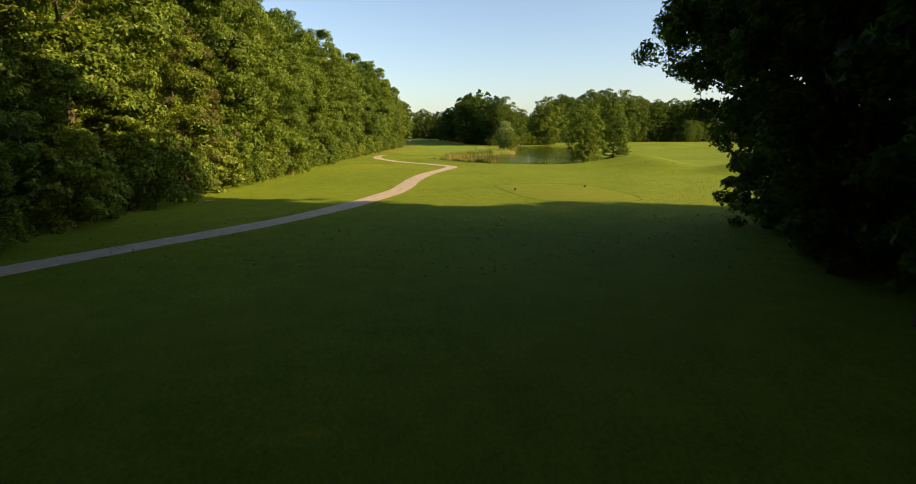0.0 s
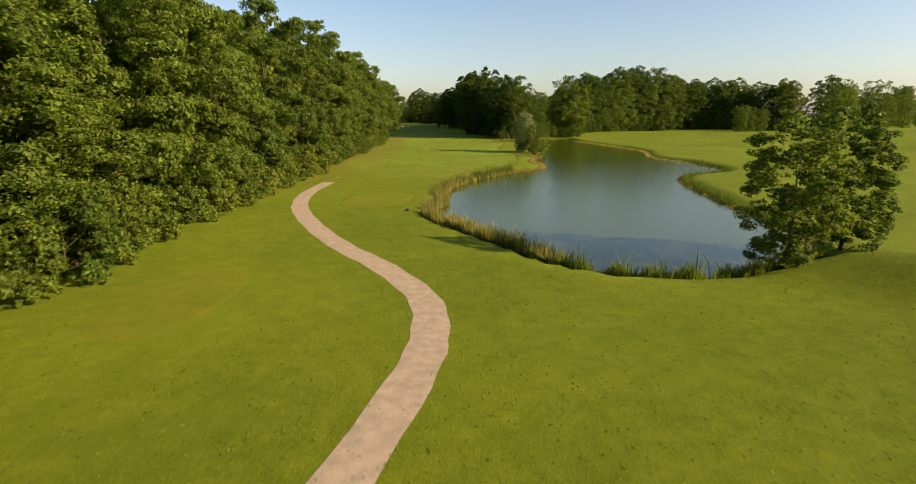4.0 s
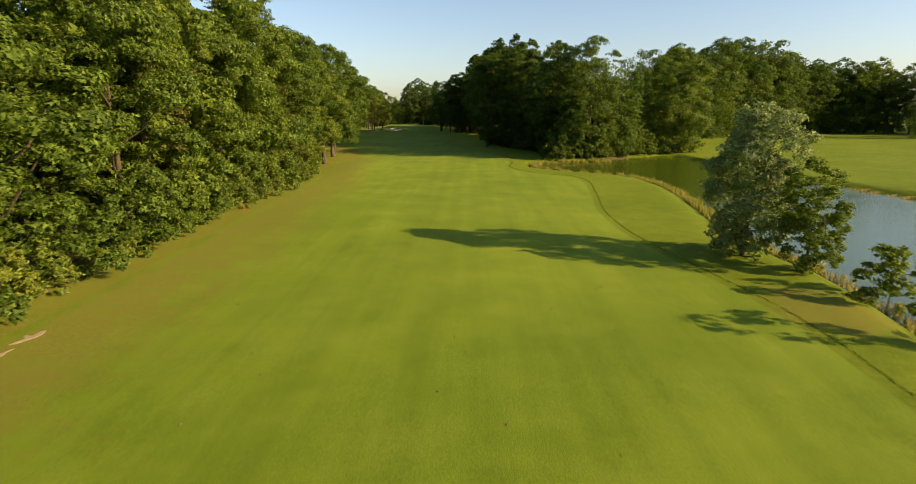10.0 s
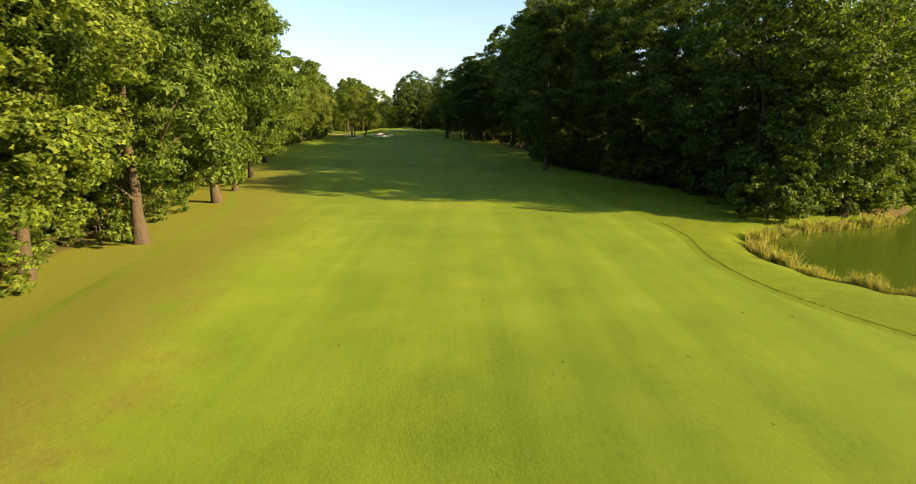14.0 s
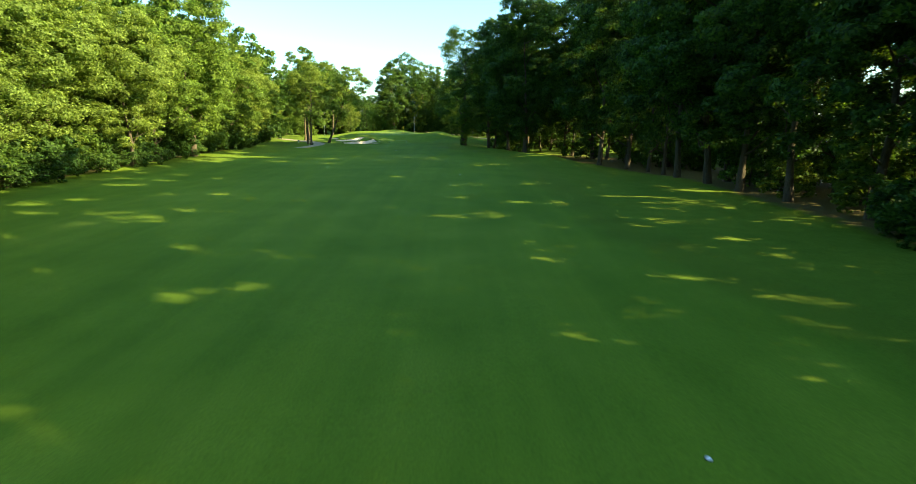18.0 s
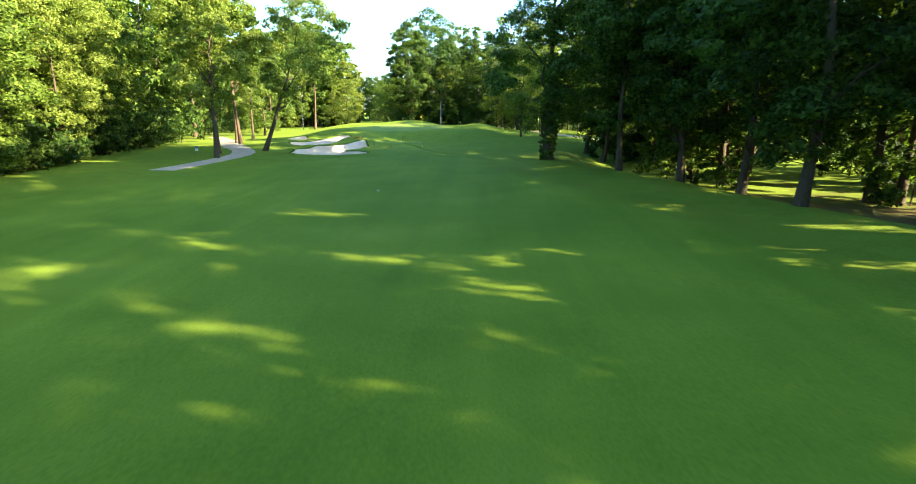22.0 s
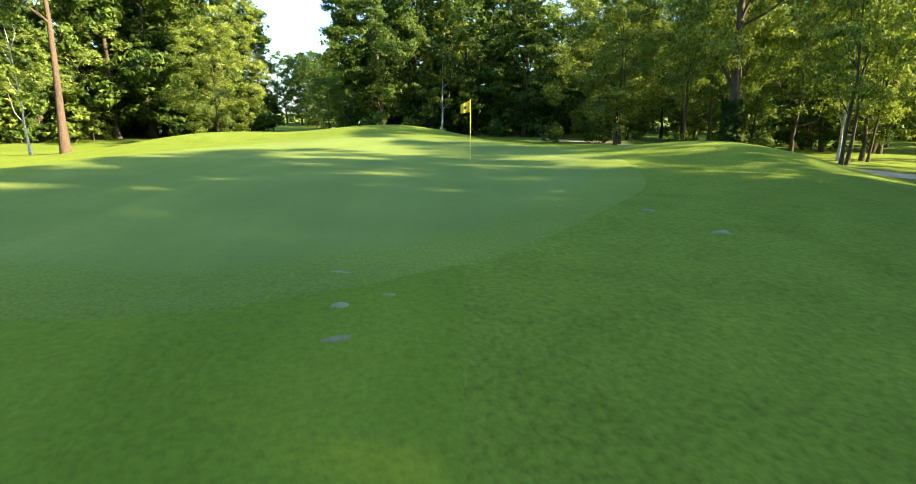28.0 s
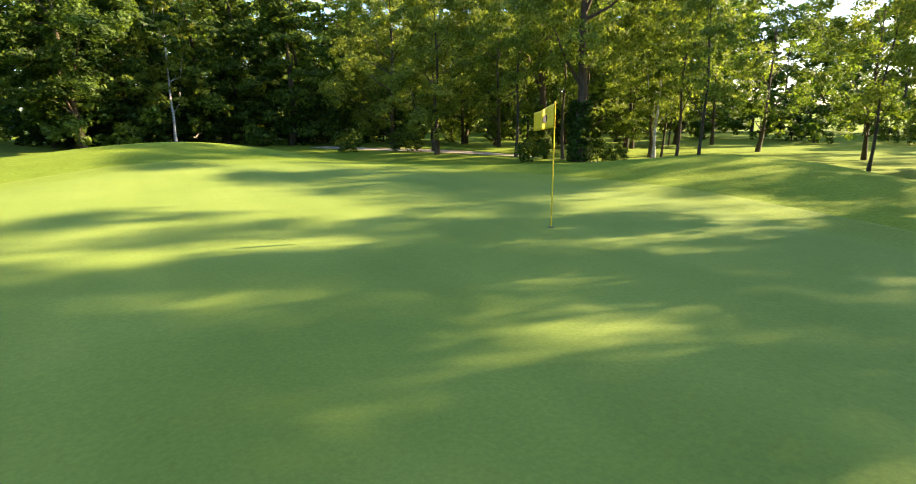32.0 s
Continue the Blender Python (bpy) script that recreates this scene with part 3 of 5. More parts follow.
def build_tree(name, seed, height, spread, bare, count, size, leaf, bark, trunk_r, lobes=26, shape="round", limbs=7, squash=0.8, droop=0.0, lean=0.0, fat=1.0, ivy=0.0):
    """A tree at the origin: a tapered trunk, limbs and a crown of leaf clumps. bare: height of the free trunk."""
    rng = np.random.default_rng(seed)
    root = new(name)
    ht = np.linspace(-0.3, height * 0.8, 9)
    wob = np.cumsum(rng.normal(scale=0.012 * height, size=(9, 2)), 0) * 0.5
    wob -= wob[0]
    spine = np.column_stack([wob[:, 0] + lean * ht / height * 3, wob[:, 1], ht])
    rr = trunk_r * (1 - 0.93 * np.linspace(0, 1, 9) ** 0.75)
    rr[0] *= 1.25
    tv, tf = tube(spine, rr, 9)
    part("trunk", mesh_from("trunk", tv, tf, bark), root)
    centres, radii = [], []
    mid, half = (height + bare) / 2, (height - bare) / 2
    for i in range(lobes):
        t = (i + 0.5) / lobes
        z = bare + (height - bare) * t
        k = (z - mid) / half
        wide = {"round": math.sqrt(max(0.05, 1 - abs(k) ** 3.2)), "cone": max(0.10, 1.0 - t) ** 0.8, "column": math.sqrt(max(0.1, 1 - abs(k) ** 4)) * 0.9, "spread": math.sqrt(max(0.08, 1 - k * k)) * (0.75 + 0.35 * t)}[shape]
        a = i * 2.39996 + rng.uniform(-0.4, 0.4)
        r = spread * wide * math.sqrt(rng.uniform(0.08, 1.0))
        c = np.array([np.interp(z, spine[:, 2], spine[:, 0]) + r * math.cos(a), np.interp(z, spine[:, 2], spine[:, 1]) + r * math.sin(a), z])
        centres.append(c)
        radii.append(fat * spread * rng.uniform(0.28, 0.5) * (0.55 + 0.45 * wide))
    centres, radii = np.array(centres), np.array(radii)
    # small clumps on the outer skin of each bough, fewer towards the trunk
    sub = np.repeat(np.arange(lobes), 24)
    axis = np.column_stack([np.interp(centres[:, 2], spine[:, 2], spine[:, 0]), np.interp(centres[:, 2], spine[:, 2], spine[:, 1]), centres[:, 2] - 0.12 * height])
    bough_out = unit(centres - axis)
    way = unit(rng.normal(size=(len(sub), 3)) + 0.75 * bough_out[sub] + [0, 0, 0.25])
    tufts = centres[sub] + way * (radii[sub] * rng.uniform(0.55, 1.12, len(sub)))[:, None] * [1, 1, squash]
    tuft_r = np.minimum(radii[sub] * rng.uniform(0.14, 0.40, len(sub)), 1.25)
    for i in range(limbs):
        c = centres[int((i + 0.5) / limbs * lobes * 0.85)]
        z0 = max(bare * 0.8, c[2] - rng.uniform(0.10, 0.22) * height)
        s = np.array([np.interp(z0, spine[:, 2], spine[:, 0]), np.interp(z0, spine[:, 2], spine[:, 1]), z0])
        m = (s + c) / 2 + [0, 0, -0.02 * height] + rng.normal(scale=0.015 * height, size=3)
        r0 = trunk_r * 0.42 * (1 - z0 / height * 0.7)
        v, f = tube([s, (s * 2 + m) / 3, m, c], [r0, r0 * 0.8, r0 * 0.55, r0 * 0.15], 6)
        part("limb", mesh_from("limb", v, f, bark), root)
    v, f = leaves(rng, tufts, tuft_r, way, count, size, squash, droop)
    part("crown", mesh_from("crown", v, f, leaf, False), root)
    if ivy:
        zc = rng.uniform(0.0, ivy, 260)
        ang = rng.uniform(0, 2 * np.pi, 260)
        ring_out = np.stack([np.cos(ang), np.sin(ang), np.zeros(260)], -1)
        at = np.column_stack([np.interp(zc, spine[:, 2], spine[:, 0]), np.interp(zc, spine[:, 2], spine[:, 1]), zc]) + ring_out * trunk_r * 1.1
        v, f = leaves(rng, at, rng.uniform(0.1, 0.3, 260), ring_out, 6000, 0.2)
        part("ivy", mesh_from("ivy", v, f, M_LEAF_DARK, False), root, "dark ivy climbing the trunk")
    return root


def place(proto, x, y, s=1.0, turn=0.0, sz=1.0, dz=0.0):
    z = float(on_ground(x, y)) + dz
    return copy_thing(proto, pose(x, y, z, 0, 0, turn) @ Matrix.Diagonal((s, s, s * sz, 1)))


PROTO = {}
def proto(key, label, category, **kw):
    ob = build_tree(**kw)
    tagged(ob, label, category)
    PROTO[key] = ob
    return ob


proto("oak", "tall leafy oak at the edge of the wood", "tree", name="oak_tree", seed=1, height=24, spread=5.4, bare=1.4, count=48000, size=0.28, leaf=M_LEAF, bark=M_BARK, trunk_r=0.42, lobes=24, fat=1.05)
proto("oak2", "broad leafy oak with a full crown", "tree", name="oak_tree", seed=2, height=22, spread=6.2, bare=1.2, count=48000, size=0.28, leaf=M_LEAF, bark=M_BARK, trunk_r=0.45, lobes=22, shape="spread", fat=1.05)
proto("ash", "light green ash with an open crown", "tree", name="ash_tree", seed=3, height=25, spread=4.8, bare=2.0, count=38000, size=0.24, leaf=M_LEAF_LIGHT, bark=M_BARK, trunk_r=0.36, lobes=24, shape="column")
proto("rust", "oak with brownish summer leaves", "tree", name="oak_tree", seed=4, height=22, spread=5.0, bare=1.6, count=38000, size=0.24, leaf=M_LEAF_RUST, bark=M_BARK, trunk_r=0.38, lobes=22)
proto("broad", "broad yellow-green tree with boughs over the fairway", "tree", name="maple_tree", seed=24, height=20, spread=7.0, bare=3.6, count=52000, size=0.24, leaf=M_LEAF_LIGHT, bark=M_BARK, trunk_r=0.3, lobes=22, shape="spread")
proto("back", "tree deeper in the wood with a dense crown", "tree", name="forest_tree", seed=5, height=26, spread=6.0, bare=2.0, count=6000, size=0.72, leaf=M_LEAF, bark=M_BARK, trunk_r=0.4, lobes=24, limbs=2)
proto("back2", "tall tree deeper in the wood", "tree", name="forest_tree", seed=6, height=28, spread=5.4, bare=2.0, count=6000, size=0.72, leaf=M_LEAF, bark=M_BARK, trunk_r=0.4, lobes=24, limbs=2, shape="column")
proto("far", "distant leafy tree with foliage to the ground", "tree", name="field_tree", seed=16, height=25, spread=7.0, bare=0.2, count=13000, size=0.46, leaf=M_LEAF, bark=M_BARK, trunk_r=0.4, fat=1.15, lobes=28, limbs=2)
proto("far2", "distant dark tree with foliage to the ground", "tree", name="field_tree", seed=17, height=27, spread=6.4, bare=0.2, count=13000, size=0.46, leaf=M_LEAF_DARK, bark=M_BARK, trunk_r=0.4, fat=1.15, lobes=28, limbs=2, shape="column")
proto("dark", "dark hornbeam with a bare lower trunk in shade", "tree", name="hornbeam_tree", seed=7, height=25, spread=5.6, bare=3.6, count=50000, size=0.26, leaf=M_LEAF_DARK, bark=M_BARK, trunk_r=0.3, lobes=26)
proto("dark2", "dark lime tree with an ivy-grown trunk", "tree", name="lime_tree", seed=8, height=24, spread=6.2, bare=3.0, count=50000, size=0.26, leaf=M_LEAF_DARK, bark=M_BARK, trunk_r=0.32, lobes=26, shape="spread")
proto("low", "dark ash with boughs hanging near the ground", "tree", name="ash_tree", seed=18, height=24, spread=7.0, bare=1.2, count=40000, size=0.32, leaf=M_LEAF_DARK, bark=M_BARK, trunk_r=0.4, lobes=22, shape="spread")
proto("over", "spreading oak with a bare lower trunk at the fairway edge", "tree", name="oak_tree", seed=35, height=21, spread=7.4, bare=3.4, count=54000, size=0.28, leaf=M_LEAF, bark=M_BARK, trunk_r=0.46, lobes=24, limbs=9, shape="spread")
proto("ivied", "dark lime tree with a thick ivy-covered trunk", "tree", name="lime_tree", seed=36, height=24, spread=7.4, bare=2.8, count=70000, size=0.2, leaf=M_LEAF_DARK, bark=M_BARK, trunk_r=0.55, lobes=22, limbs=9, shape="spread", ivy=9.0)
proto("teetree", "dark ash with fine feathery leaves beside the tee", "tree", name="ash_tree", seed=25, height=23, spread=6.0, bare=0.4, count=90000, size=0.25, leaf=M_LEAF_DARK, bark=M_BARK, trunk_r=0.36, lobes=38, limbs=10, shape="spread")
# stands out of view, added only to block skylight over the tee
proto("shade_tree", "unseen tall tree with a high crown, added to shade the tee", "tree", name="lime_tree", seed=28, height=27, spread=9.0, bare=15.0, count=16000, size=0.6, leaf=M_LEAF_DARK, bark=M_BARK, trunk_r=0.4, lobes=24, limbs=8, squash=0.6)
proto("fineoak", "tall oak with fine dense leaves beside the first tee", "tree", name="oak_tree", seed=31, height=24, spread=5.8, bare=1.0, count=52000, size=0.26, leaf=M_LEAF, bark=M_BARK, trunk_r=0.42, lobes=26, limbs=9)
proto("fineoak2", "broad oak with fine layered leaves beside the first tee", "tree", name="oak_tree", seed=32, height=22, spread=6.4, bare=1.0, count=52000, size=0.26, leaf=M_LEAF, bark=M_BARK, trunk_r=0.42, lobes=24, limbs=9, shape="spread")
proto("airy", "slender tree with a thin airy crown", "tree", name="robinia_tree", seed=33, height=22, spread=5.0, bare=3.5, count=9500, size=0.27, leaf=M_LEAF_LIGHT, bark=M_BARK, trunk_r=0.24, lobes=22, limbs=9)
proto("airydark", "dark tree with a thin crown beside the green", "tree", name="hornbeam_tree", seed=34, height=24, spread=5.6, bare=3.2, count=17000, size=0.3, leaf=M_LEAF_DARK, bark=M_BARK, trunk_r=0.3, lobes=22, limbs=9)
proto("open", "old oak with a leaning bare trunk and open crown", "tree", name="oak_tree", seed=21, height=20, spread=6.4, bare=6.0, count=22000, size=0.28, leaf=M_LEAF_LIGHT, bark=M_BARK, trunk_r=0.3, lobes=18, limbs=12, lean=0.5, shape="spread")
proto("crooked", "old oak with a crooked leaning trunk beside the bunker", "tree", name="oak_tree", seed=38, height=18, spread=5.4, bare=6.5, count=18000, size=0.26, leaf=M_LEAF_LIGHT, bark=M_BARK, trunk_r=0.34, lobes=16, limbs=12, lean=2.6, shape="spread")
proto("mid", "leafy oak standing behind the first trees", "tree", name="oak_tree", seed=22, height=24, spread=5.8, bare=1.5, count=14000, size=0.44, leaf=M_LEAF, bark=M_BARK, trunk_r=0.4, lobes=22, limbs=4)
proto("bright", "sunlit light green tree near the green", "tree", name="robinia_tree", seed=23, height=20, spread=5.4, bare=0.8, count=30000, size=0.24, leaf=M_LEAF_LIGHT, bark=M_BARK, trunk_r=0.3, lobes=20, limbs=6)
proto("shrub", "dense leafy shrub at the foot of the wood", "shrub", name="hazel_shrub", seed=9, height=5.0, spread=2.3, bare=0.1, count=4200, size=0.25, leaf=M_LEAF, bark=M_BARK, trunk_r=0.08, lobes=14, limbs=4)
proto("shrub2", "bright leafy shrub at the foot of the wood", "shrub", name="dogwood_shrub", seed=10, height=3.6, spread=2.0, bare=0.0, count=3300, size=0.26, leaf=M_LEAF_LIGHT, bark=M_BARK, trunk_r=0.07, lobes=12, limbs=4)
proto("undergrowth", "dark undergrowth shrub beneath the trees", "shrub", name="holly_shrub", seed=19, height=3.0, spread=2.2, bare=0.1, count=2600, size=0.28, leaf=M_LEAF_DARK, bark=M_BARK, trunk_r=0.07, lobes=12, limbs=3)
proto("willow", "silvery willow on the pond bank", "tree", name="willow_tree", seed=11, height=10.6, spread=2.5, bare=0.0, count=26000, size=0.22, leaf=M_LEAF_SILVER, bark=M_BARK, trunk_r=0.2, lobes=36, droop=0.4, fat=1.6)
proto("pondtree", "green poplar bush on the pond bank", "tree", name="poplar_tree", seed=12, height=11, spread=2.7, bare=0.3, count=22000, size=0.22, leaf=M_LEAF, bark=M_BARK, trunk_r=0.2, lobes=28, fat=1.15)
proto("sapling", "thin-branched small tree leaning over the water", "tree", name="alder_tree", seed=26, height=6.5, spread=1.7, bare=0.8, count=4200, size=0.15, leaf=M_LEAF_LIGHT, bark=M_BARK, trunk_r=0.09, lobes=16, limbs=12, lean=0.6, fat=0.9)
proto("pine", "tall pine with a reddish bare trunk", "tree", name="pine_tree", seed=13, height=24, spread=4.4, bare=11, count=18000, size=0.28, leaf=M_LEAF, bark=M_PINEBARK, trunk_r=0.33, lobes=18, limbs=9)
proto("shaggy", "tall tree with a shaggy trunk and hanging yellow-green boughs", "tree", name="poplar_tree", seed=39, height=25, spread=5.2, bare=6.0, count=26000, size=0.22, leaf=M_LEAF_LIGHT, bark=M_PINEBARK, trunk_r=0.46, lobes=22, limbs=9, droop=0.7, ivy=4.0)
proto("spruce", "dark dense spruce behind the green", "tree", name="spruce_tree", seed=14, height=24, spread=4.4, bare=0.4, count=22000, size=0.34, leaf=M_LEAF_DARK, bark=M_BARK, trunk_r=0.35, lobes=40, shape="cone", squash=0.5, droop=0.5)
proto("birch", "slender birch with a white trunk", "tree", name="birch_tree", seed=15, height=15, spread=2.4, bare=3.5, count=7500, size=0.24, leaf=M_LEAF_LIGHT, bark=M_BIRCHBARK, trunk_r=0.15, lobes=20, droop=0.6, shape="column")
proto("weeping", "tall birch with hanging yellow-green twigs and a dark trunk", "tree", name="birch_tree", seed=27, height=21, spread=4.0, bare=4.5, count=22000, size=0.2, leaf=M_LEAF_LIGHT, bark=M_BARK, trunk_r=0.14, lobes=24, droop=0.9)

rng = np.random.default_rng(42)


def in_glade(x, y):
    """Narrow strip of lower, thinner trees through the right wood, where some sun reaches the fairway."""
    return x > -12 and abs(y + 0.317 * x - 418.2) < 3.4


def row(y0, y1, line, off, jitter, gap, kinds, weights, smin, smax, side=-1):
    y = y0
    while y < y1:
        k = rng.choice(kinds, p=weights)
        x, s, turn, tall = edge_x(y, line) + side * (off + rng.uniform(-jitter, jitter)), rng.uniform(smin, smax), rng.uniform(0, 360), rng.uniform(0.9, 1.12)
        if k.startswith(("dark", "airy")) and in_glade(x, y):
            k, s = "airydark", s * 0.74
        place(PROTO[k], x, y, s, turn, tall)
        y += rng.uniform(0.75, 1.25) * gap


# left wood: front row, then deeper rows
row(-30, 105, LEFT_EDGE, 3.8, 2.2, 6.6, ["fineoak", "fineoak2", "rust", "ash"], [0.44, 0.38, 0.1, 0.08], 0.74, 1.12)
row(105, 290, LEFT_EDGE, 4.0, 2.4, 7.0, ["oak", "oak2", "ash", "rust"], [0.46, 0.34, 0.12, 0.08], 0.82, 1.14)
row(292, 345, LEFT_EDGE, 5.6, 1.6, 8.5, ["oak", "oak2"], [0.5, 0.5], 0.8, 0.95)
for x, yy, s, turn in ((-35.4, 294.3, 0.95, 30), (-34.2, 303.4, 1.12, 100), (-37.0, 321.8, 1.14, 210), (-38.8, 330.6, 0.86, 300), (-41.8, 343.2, 0.9, 60), (-47.2, 353.2, 0.85, 150), (-48.8, 367.8, 0.9, 240), (-33.0, 268.4, 1.05, 10)):
    place(PROTO["over"], x, yy, s, turn)
for x, yy, s, k in ((-33.6, 238.0, 1.2, "oak"), (-34.2, 247.5, 1.14, "oak2"), (-34.0, 259.0, 1.18, "oak"), (-31.4, 196.0, 1.12, "oak"), (-31.8, 205.0, 1.1, "oak2")):
    place(PROTO[k], x, yy, s, yy * 7)
row(333, 478, LEFT_EDGE, 3.4, 1.8, 8.4, ["oak2", "broad", "over"], [0.25, 0.5, 0.25], 0.85, 1.2)
row(-30, 520, LEFT_EDGE, 10.0, 1.6, 7.5, ["back", "back2", "mid"], [0.2, 0.2, 0.6], 0.78, 1.04)
row(-30, 540, LEFT_EDGE, 18.0, 2.0, 9.0, ["back", "back2"], [0.5, 0.5], 0.8, 1.05)
row(-30, 540, LEFT_EDGE, 28.0, 2.0, 12.0, ["back", "back2"], [0.5, 0.5], 0.8, 1.05)
row(-20, 285, LEFT_EDGE, 0.5, 0.9, 2.7, ["shrub", "shrub2"], [0.75, 0.25], 0.7, 1.25)
row(285, 330, LEFT_EDGE, 3.0, 1.5, 3.6, ["shrub", "shrub2"], [0.7, 0.3], 0.7, 1.1)
row(372, 480, LEFT_EDGE, 2.6, 1.4, 4.2, ["shrub", "undergrowth"], [0.15, 0.85], 0.6, 1.1)
row(335, 500, LEFT_EDGE, 5.0, 1.6, 3.2, ["undergrowth"], [1.0], 1.0, 1.7)
row(340, 560, LEFT_EDGE, 12.0, 3.0, 5.0, ["undergrowth", "shrub"], [0.6, 0.4], 0.8, 1.5)

# right wood
row(316, 345, RIGHT_EDGE, 1.2, 1.4, 6.6, ["dark2", "airydark"], [0.5, 0.5], 0.9, 1.1, 1)
row(345, 440, RIGHT_EDGE, 1.6, 1.4, 7.0, ["dark", "dark2"], [0.5, 0.5], 1.08, 1.28, 1)
row(334, 376, RIGHT_EDGE, 8.5, 2.0, 10.0, ["dark", "airydark"], [0.4, 0.6], 0.85, 1.08, 1)
row(376, 470, RIGHT_EDGE, 9.5, 2.0, 9.0, ["dark", "airydark"], [0.5, 0.5], 1.12, 1.3, 1)
row(340, 470, RIGHT_EDGE, 18.0, 2.5, 14.0, ["airydark"], [1.0], 0.68, 0.85, 1)
row(318, 400, RIGHT_EDGE, 4.5, 2.5, 4.0, ["undergrowth", "shrub"], [0.8, 0.2], 0.7, 1.3, 1)
row(322, 440, RIGHT_EDGE, 14.0, 4.0, 5.0, ["undergrowth"], [1.0], 0.8, 1.5, 1)
row(326, 376, RIGHT_EDGE, 1.4, 1.2, 3.0, ["undergrowth", "shrub"], [0.8, 0.2], 0.9, 1.7, 1)
row(376, 470, RIGHT_EDGE, 9.0, 4.0, 6.0, ["undergrowth"], [1.0], 0.6, 1.2, 1)
row(425, 500, RIGHT_EDGE, 27.0, 3.0, 3.6, ["undergrowth", "shrub"], [0.7, 0.3], 1.1, 1.8, 1)
row(400, 600, RIGHT_EDGE, 46.0, 5.0, 5.0, ["undergrowth", "shrub"], [0.5, 0.5], 1.0, 1.9, 1)
# wood beside the green
row(488, 512, RIGHT_EDGE, 6.0, 2.0, 8.0, ["airy", "airydark"], [0.3, 0.7], 0.8, 1.0, 1)
row(548, 575, RIGHT_EDGE, 6.0, 2.0, 8.0, ["airy", "airydark"], [0.6, 0.4], 0.8, 1.0, 1)
row(470, 590, RIGHT_EDGE, 18.0, 4.0, 12.0, ["airy", "airydark"], [0.5, 0.5], 0.7, 1.0, 1)
row(560, 640, RIGHT_EDGE, 34.0, 4.0, 9.0, ["back", "back2", "mid"], [0.35, 0.35, 0.3], 0.75, 1.0, 1)

# pond bank
place(PROTO["willow"], 18.4, 227.0, 1.0, 20)
place(PROTO["pondtree"], 20.8, 223.0, 0.68, 80)
place(PROTO["shrub"], 22.2, 217.2, 0.8, 10)
place(PROTO["sapling"], 20.6, 210.5, 1.0, 0)
place(PROTO["shrub2"], 19.0, 229.5, 0.55, 0)
place(PROTO["pondtree"], 24.3, 105.0, 0.98, 0)
place(PROTO["pondtree"], 31.0, 108.8, 0.98, 130)

# wood and lone oaks beyond the pond
for x, yy, s, k in ((26, 319.5, 0.72, "far"), (20, 322, 0.95, "far2"), (23, 317.5, 0.6, "far"), (34, 323.5, 0.8, "far"), (29, 320.5, 0.6, "far"), (41, 333, 0.6, "far"), (53.6, 333.5, 1.16, "oak2"), (47, 336, 0.7, "far"), (31, 330, 0.92, "far"), (38, 338, 0.7, "far2"), (58, 347, 0.85, "far2"), (50, 348, 0.8, "far2"), (44, 342, 0.65, "far"), (39, 328.6, 0.4, "far"), (46, 332.6, 0.36, "far"), (52, 332.2, 0.4, "far"), (30, 319, 0.4, "far"), (35, 322.3, 0.36, "far2"), (57, 334, 0.4, "far")):
    place(PROTO[k], x, yy, s, x * 37)
for i in range(20):
    bx = 17 + 2.0 * i
    place(PROTO["shrub" if i % 3 else "undergrowth"], bx, float(np.interp(bx, [15, 21, 31, 42, 52, 60], [312, 315.5, 319.5, 329, 333, 338])) + rng.uniform(-0.6, 1.4), rng.uniform(0.7, 1.3), rng.uniform(0, 360))
# both rows favour dark-leaved far2, putting the far wood's shade into leaf colour
for i in range(40):
    t = i / 39
    place(PROTO[rng.choice(["far", "far2"], p=[0.3, 0.7])], 64 + 150 * t, 378 + 66 * math.sin(t * 2.4) + 90 * max(0, t - 0.45) + rng.uniform(-5, 5), rng.uniform(0.8, 1.2) * (1.0 + 0.38 * math.exp(-((t - 0.36) / 0.16) ** 2)), rng.uniform(0, 360))
for i in range(44):
    t = i / 43
    place(PROTO[rng.choice(["far", "far2"], p=[0.3, 0.7])], 64 + 160 * t, 396 + 66 * math.sin(t * 2.4) + rng.uniform(-8, 8), rng.uniform(0.95, 1.25), rng.uniform(0, 360))
for i in range(56):
    t = i / 55
    place(PROTO[rng.choice(["far", "far2"])], 215 + 420 * t, 420 + 330 * t + rng.uniform(-30, 30), rng.uniform(0.8, 1.35), rng.uniform(0, 360))
for x, yy, s in ((206, 372, 0.45), (218, 380, 0.5), (232, 392, 0.55), (165, 392, 0.6), (172, 396, 0.55), (181, 398, 0.5), (300, 470, 0.6), (330, 500, 0.55), (360, 500, 0.5)):
    place(PROTO["far"], x, yy, s, x)
def in_clearing(x, y, margin=0.0):
    """A gap in the wood behind the green, where only low far trees stand."""
    return y > 545 and -57.3 - 0.245 * (y - 580) - margin < x < -47.8 - 0.138 * (y - 580) + margin


# far end, behind the green
for i in range(40):
    x, yy = -150 + 260 * i / 39, 640 + rng.uniform(-12, 25)
    place(PROTO[rng.choice(["far", "far2", "back"])], x, yy, rng.uniform(0.85, 1.15) * (0.62 if in_clearing(x, yy, 5) else 1.0), rng.uniform(0, 360))

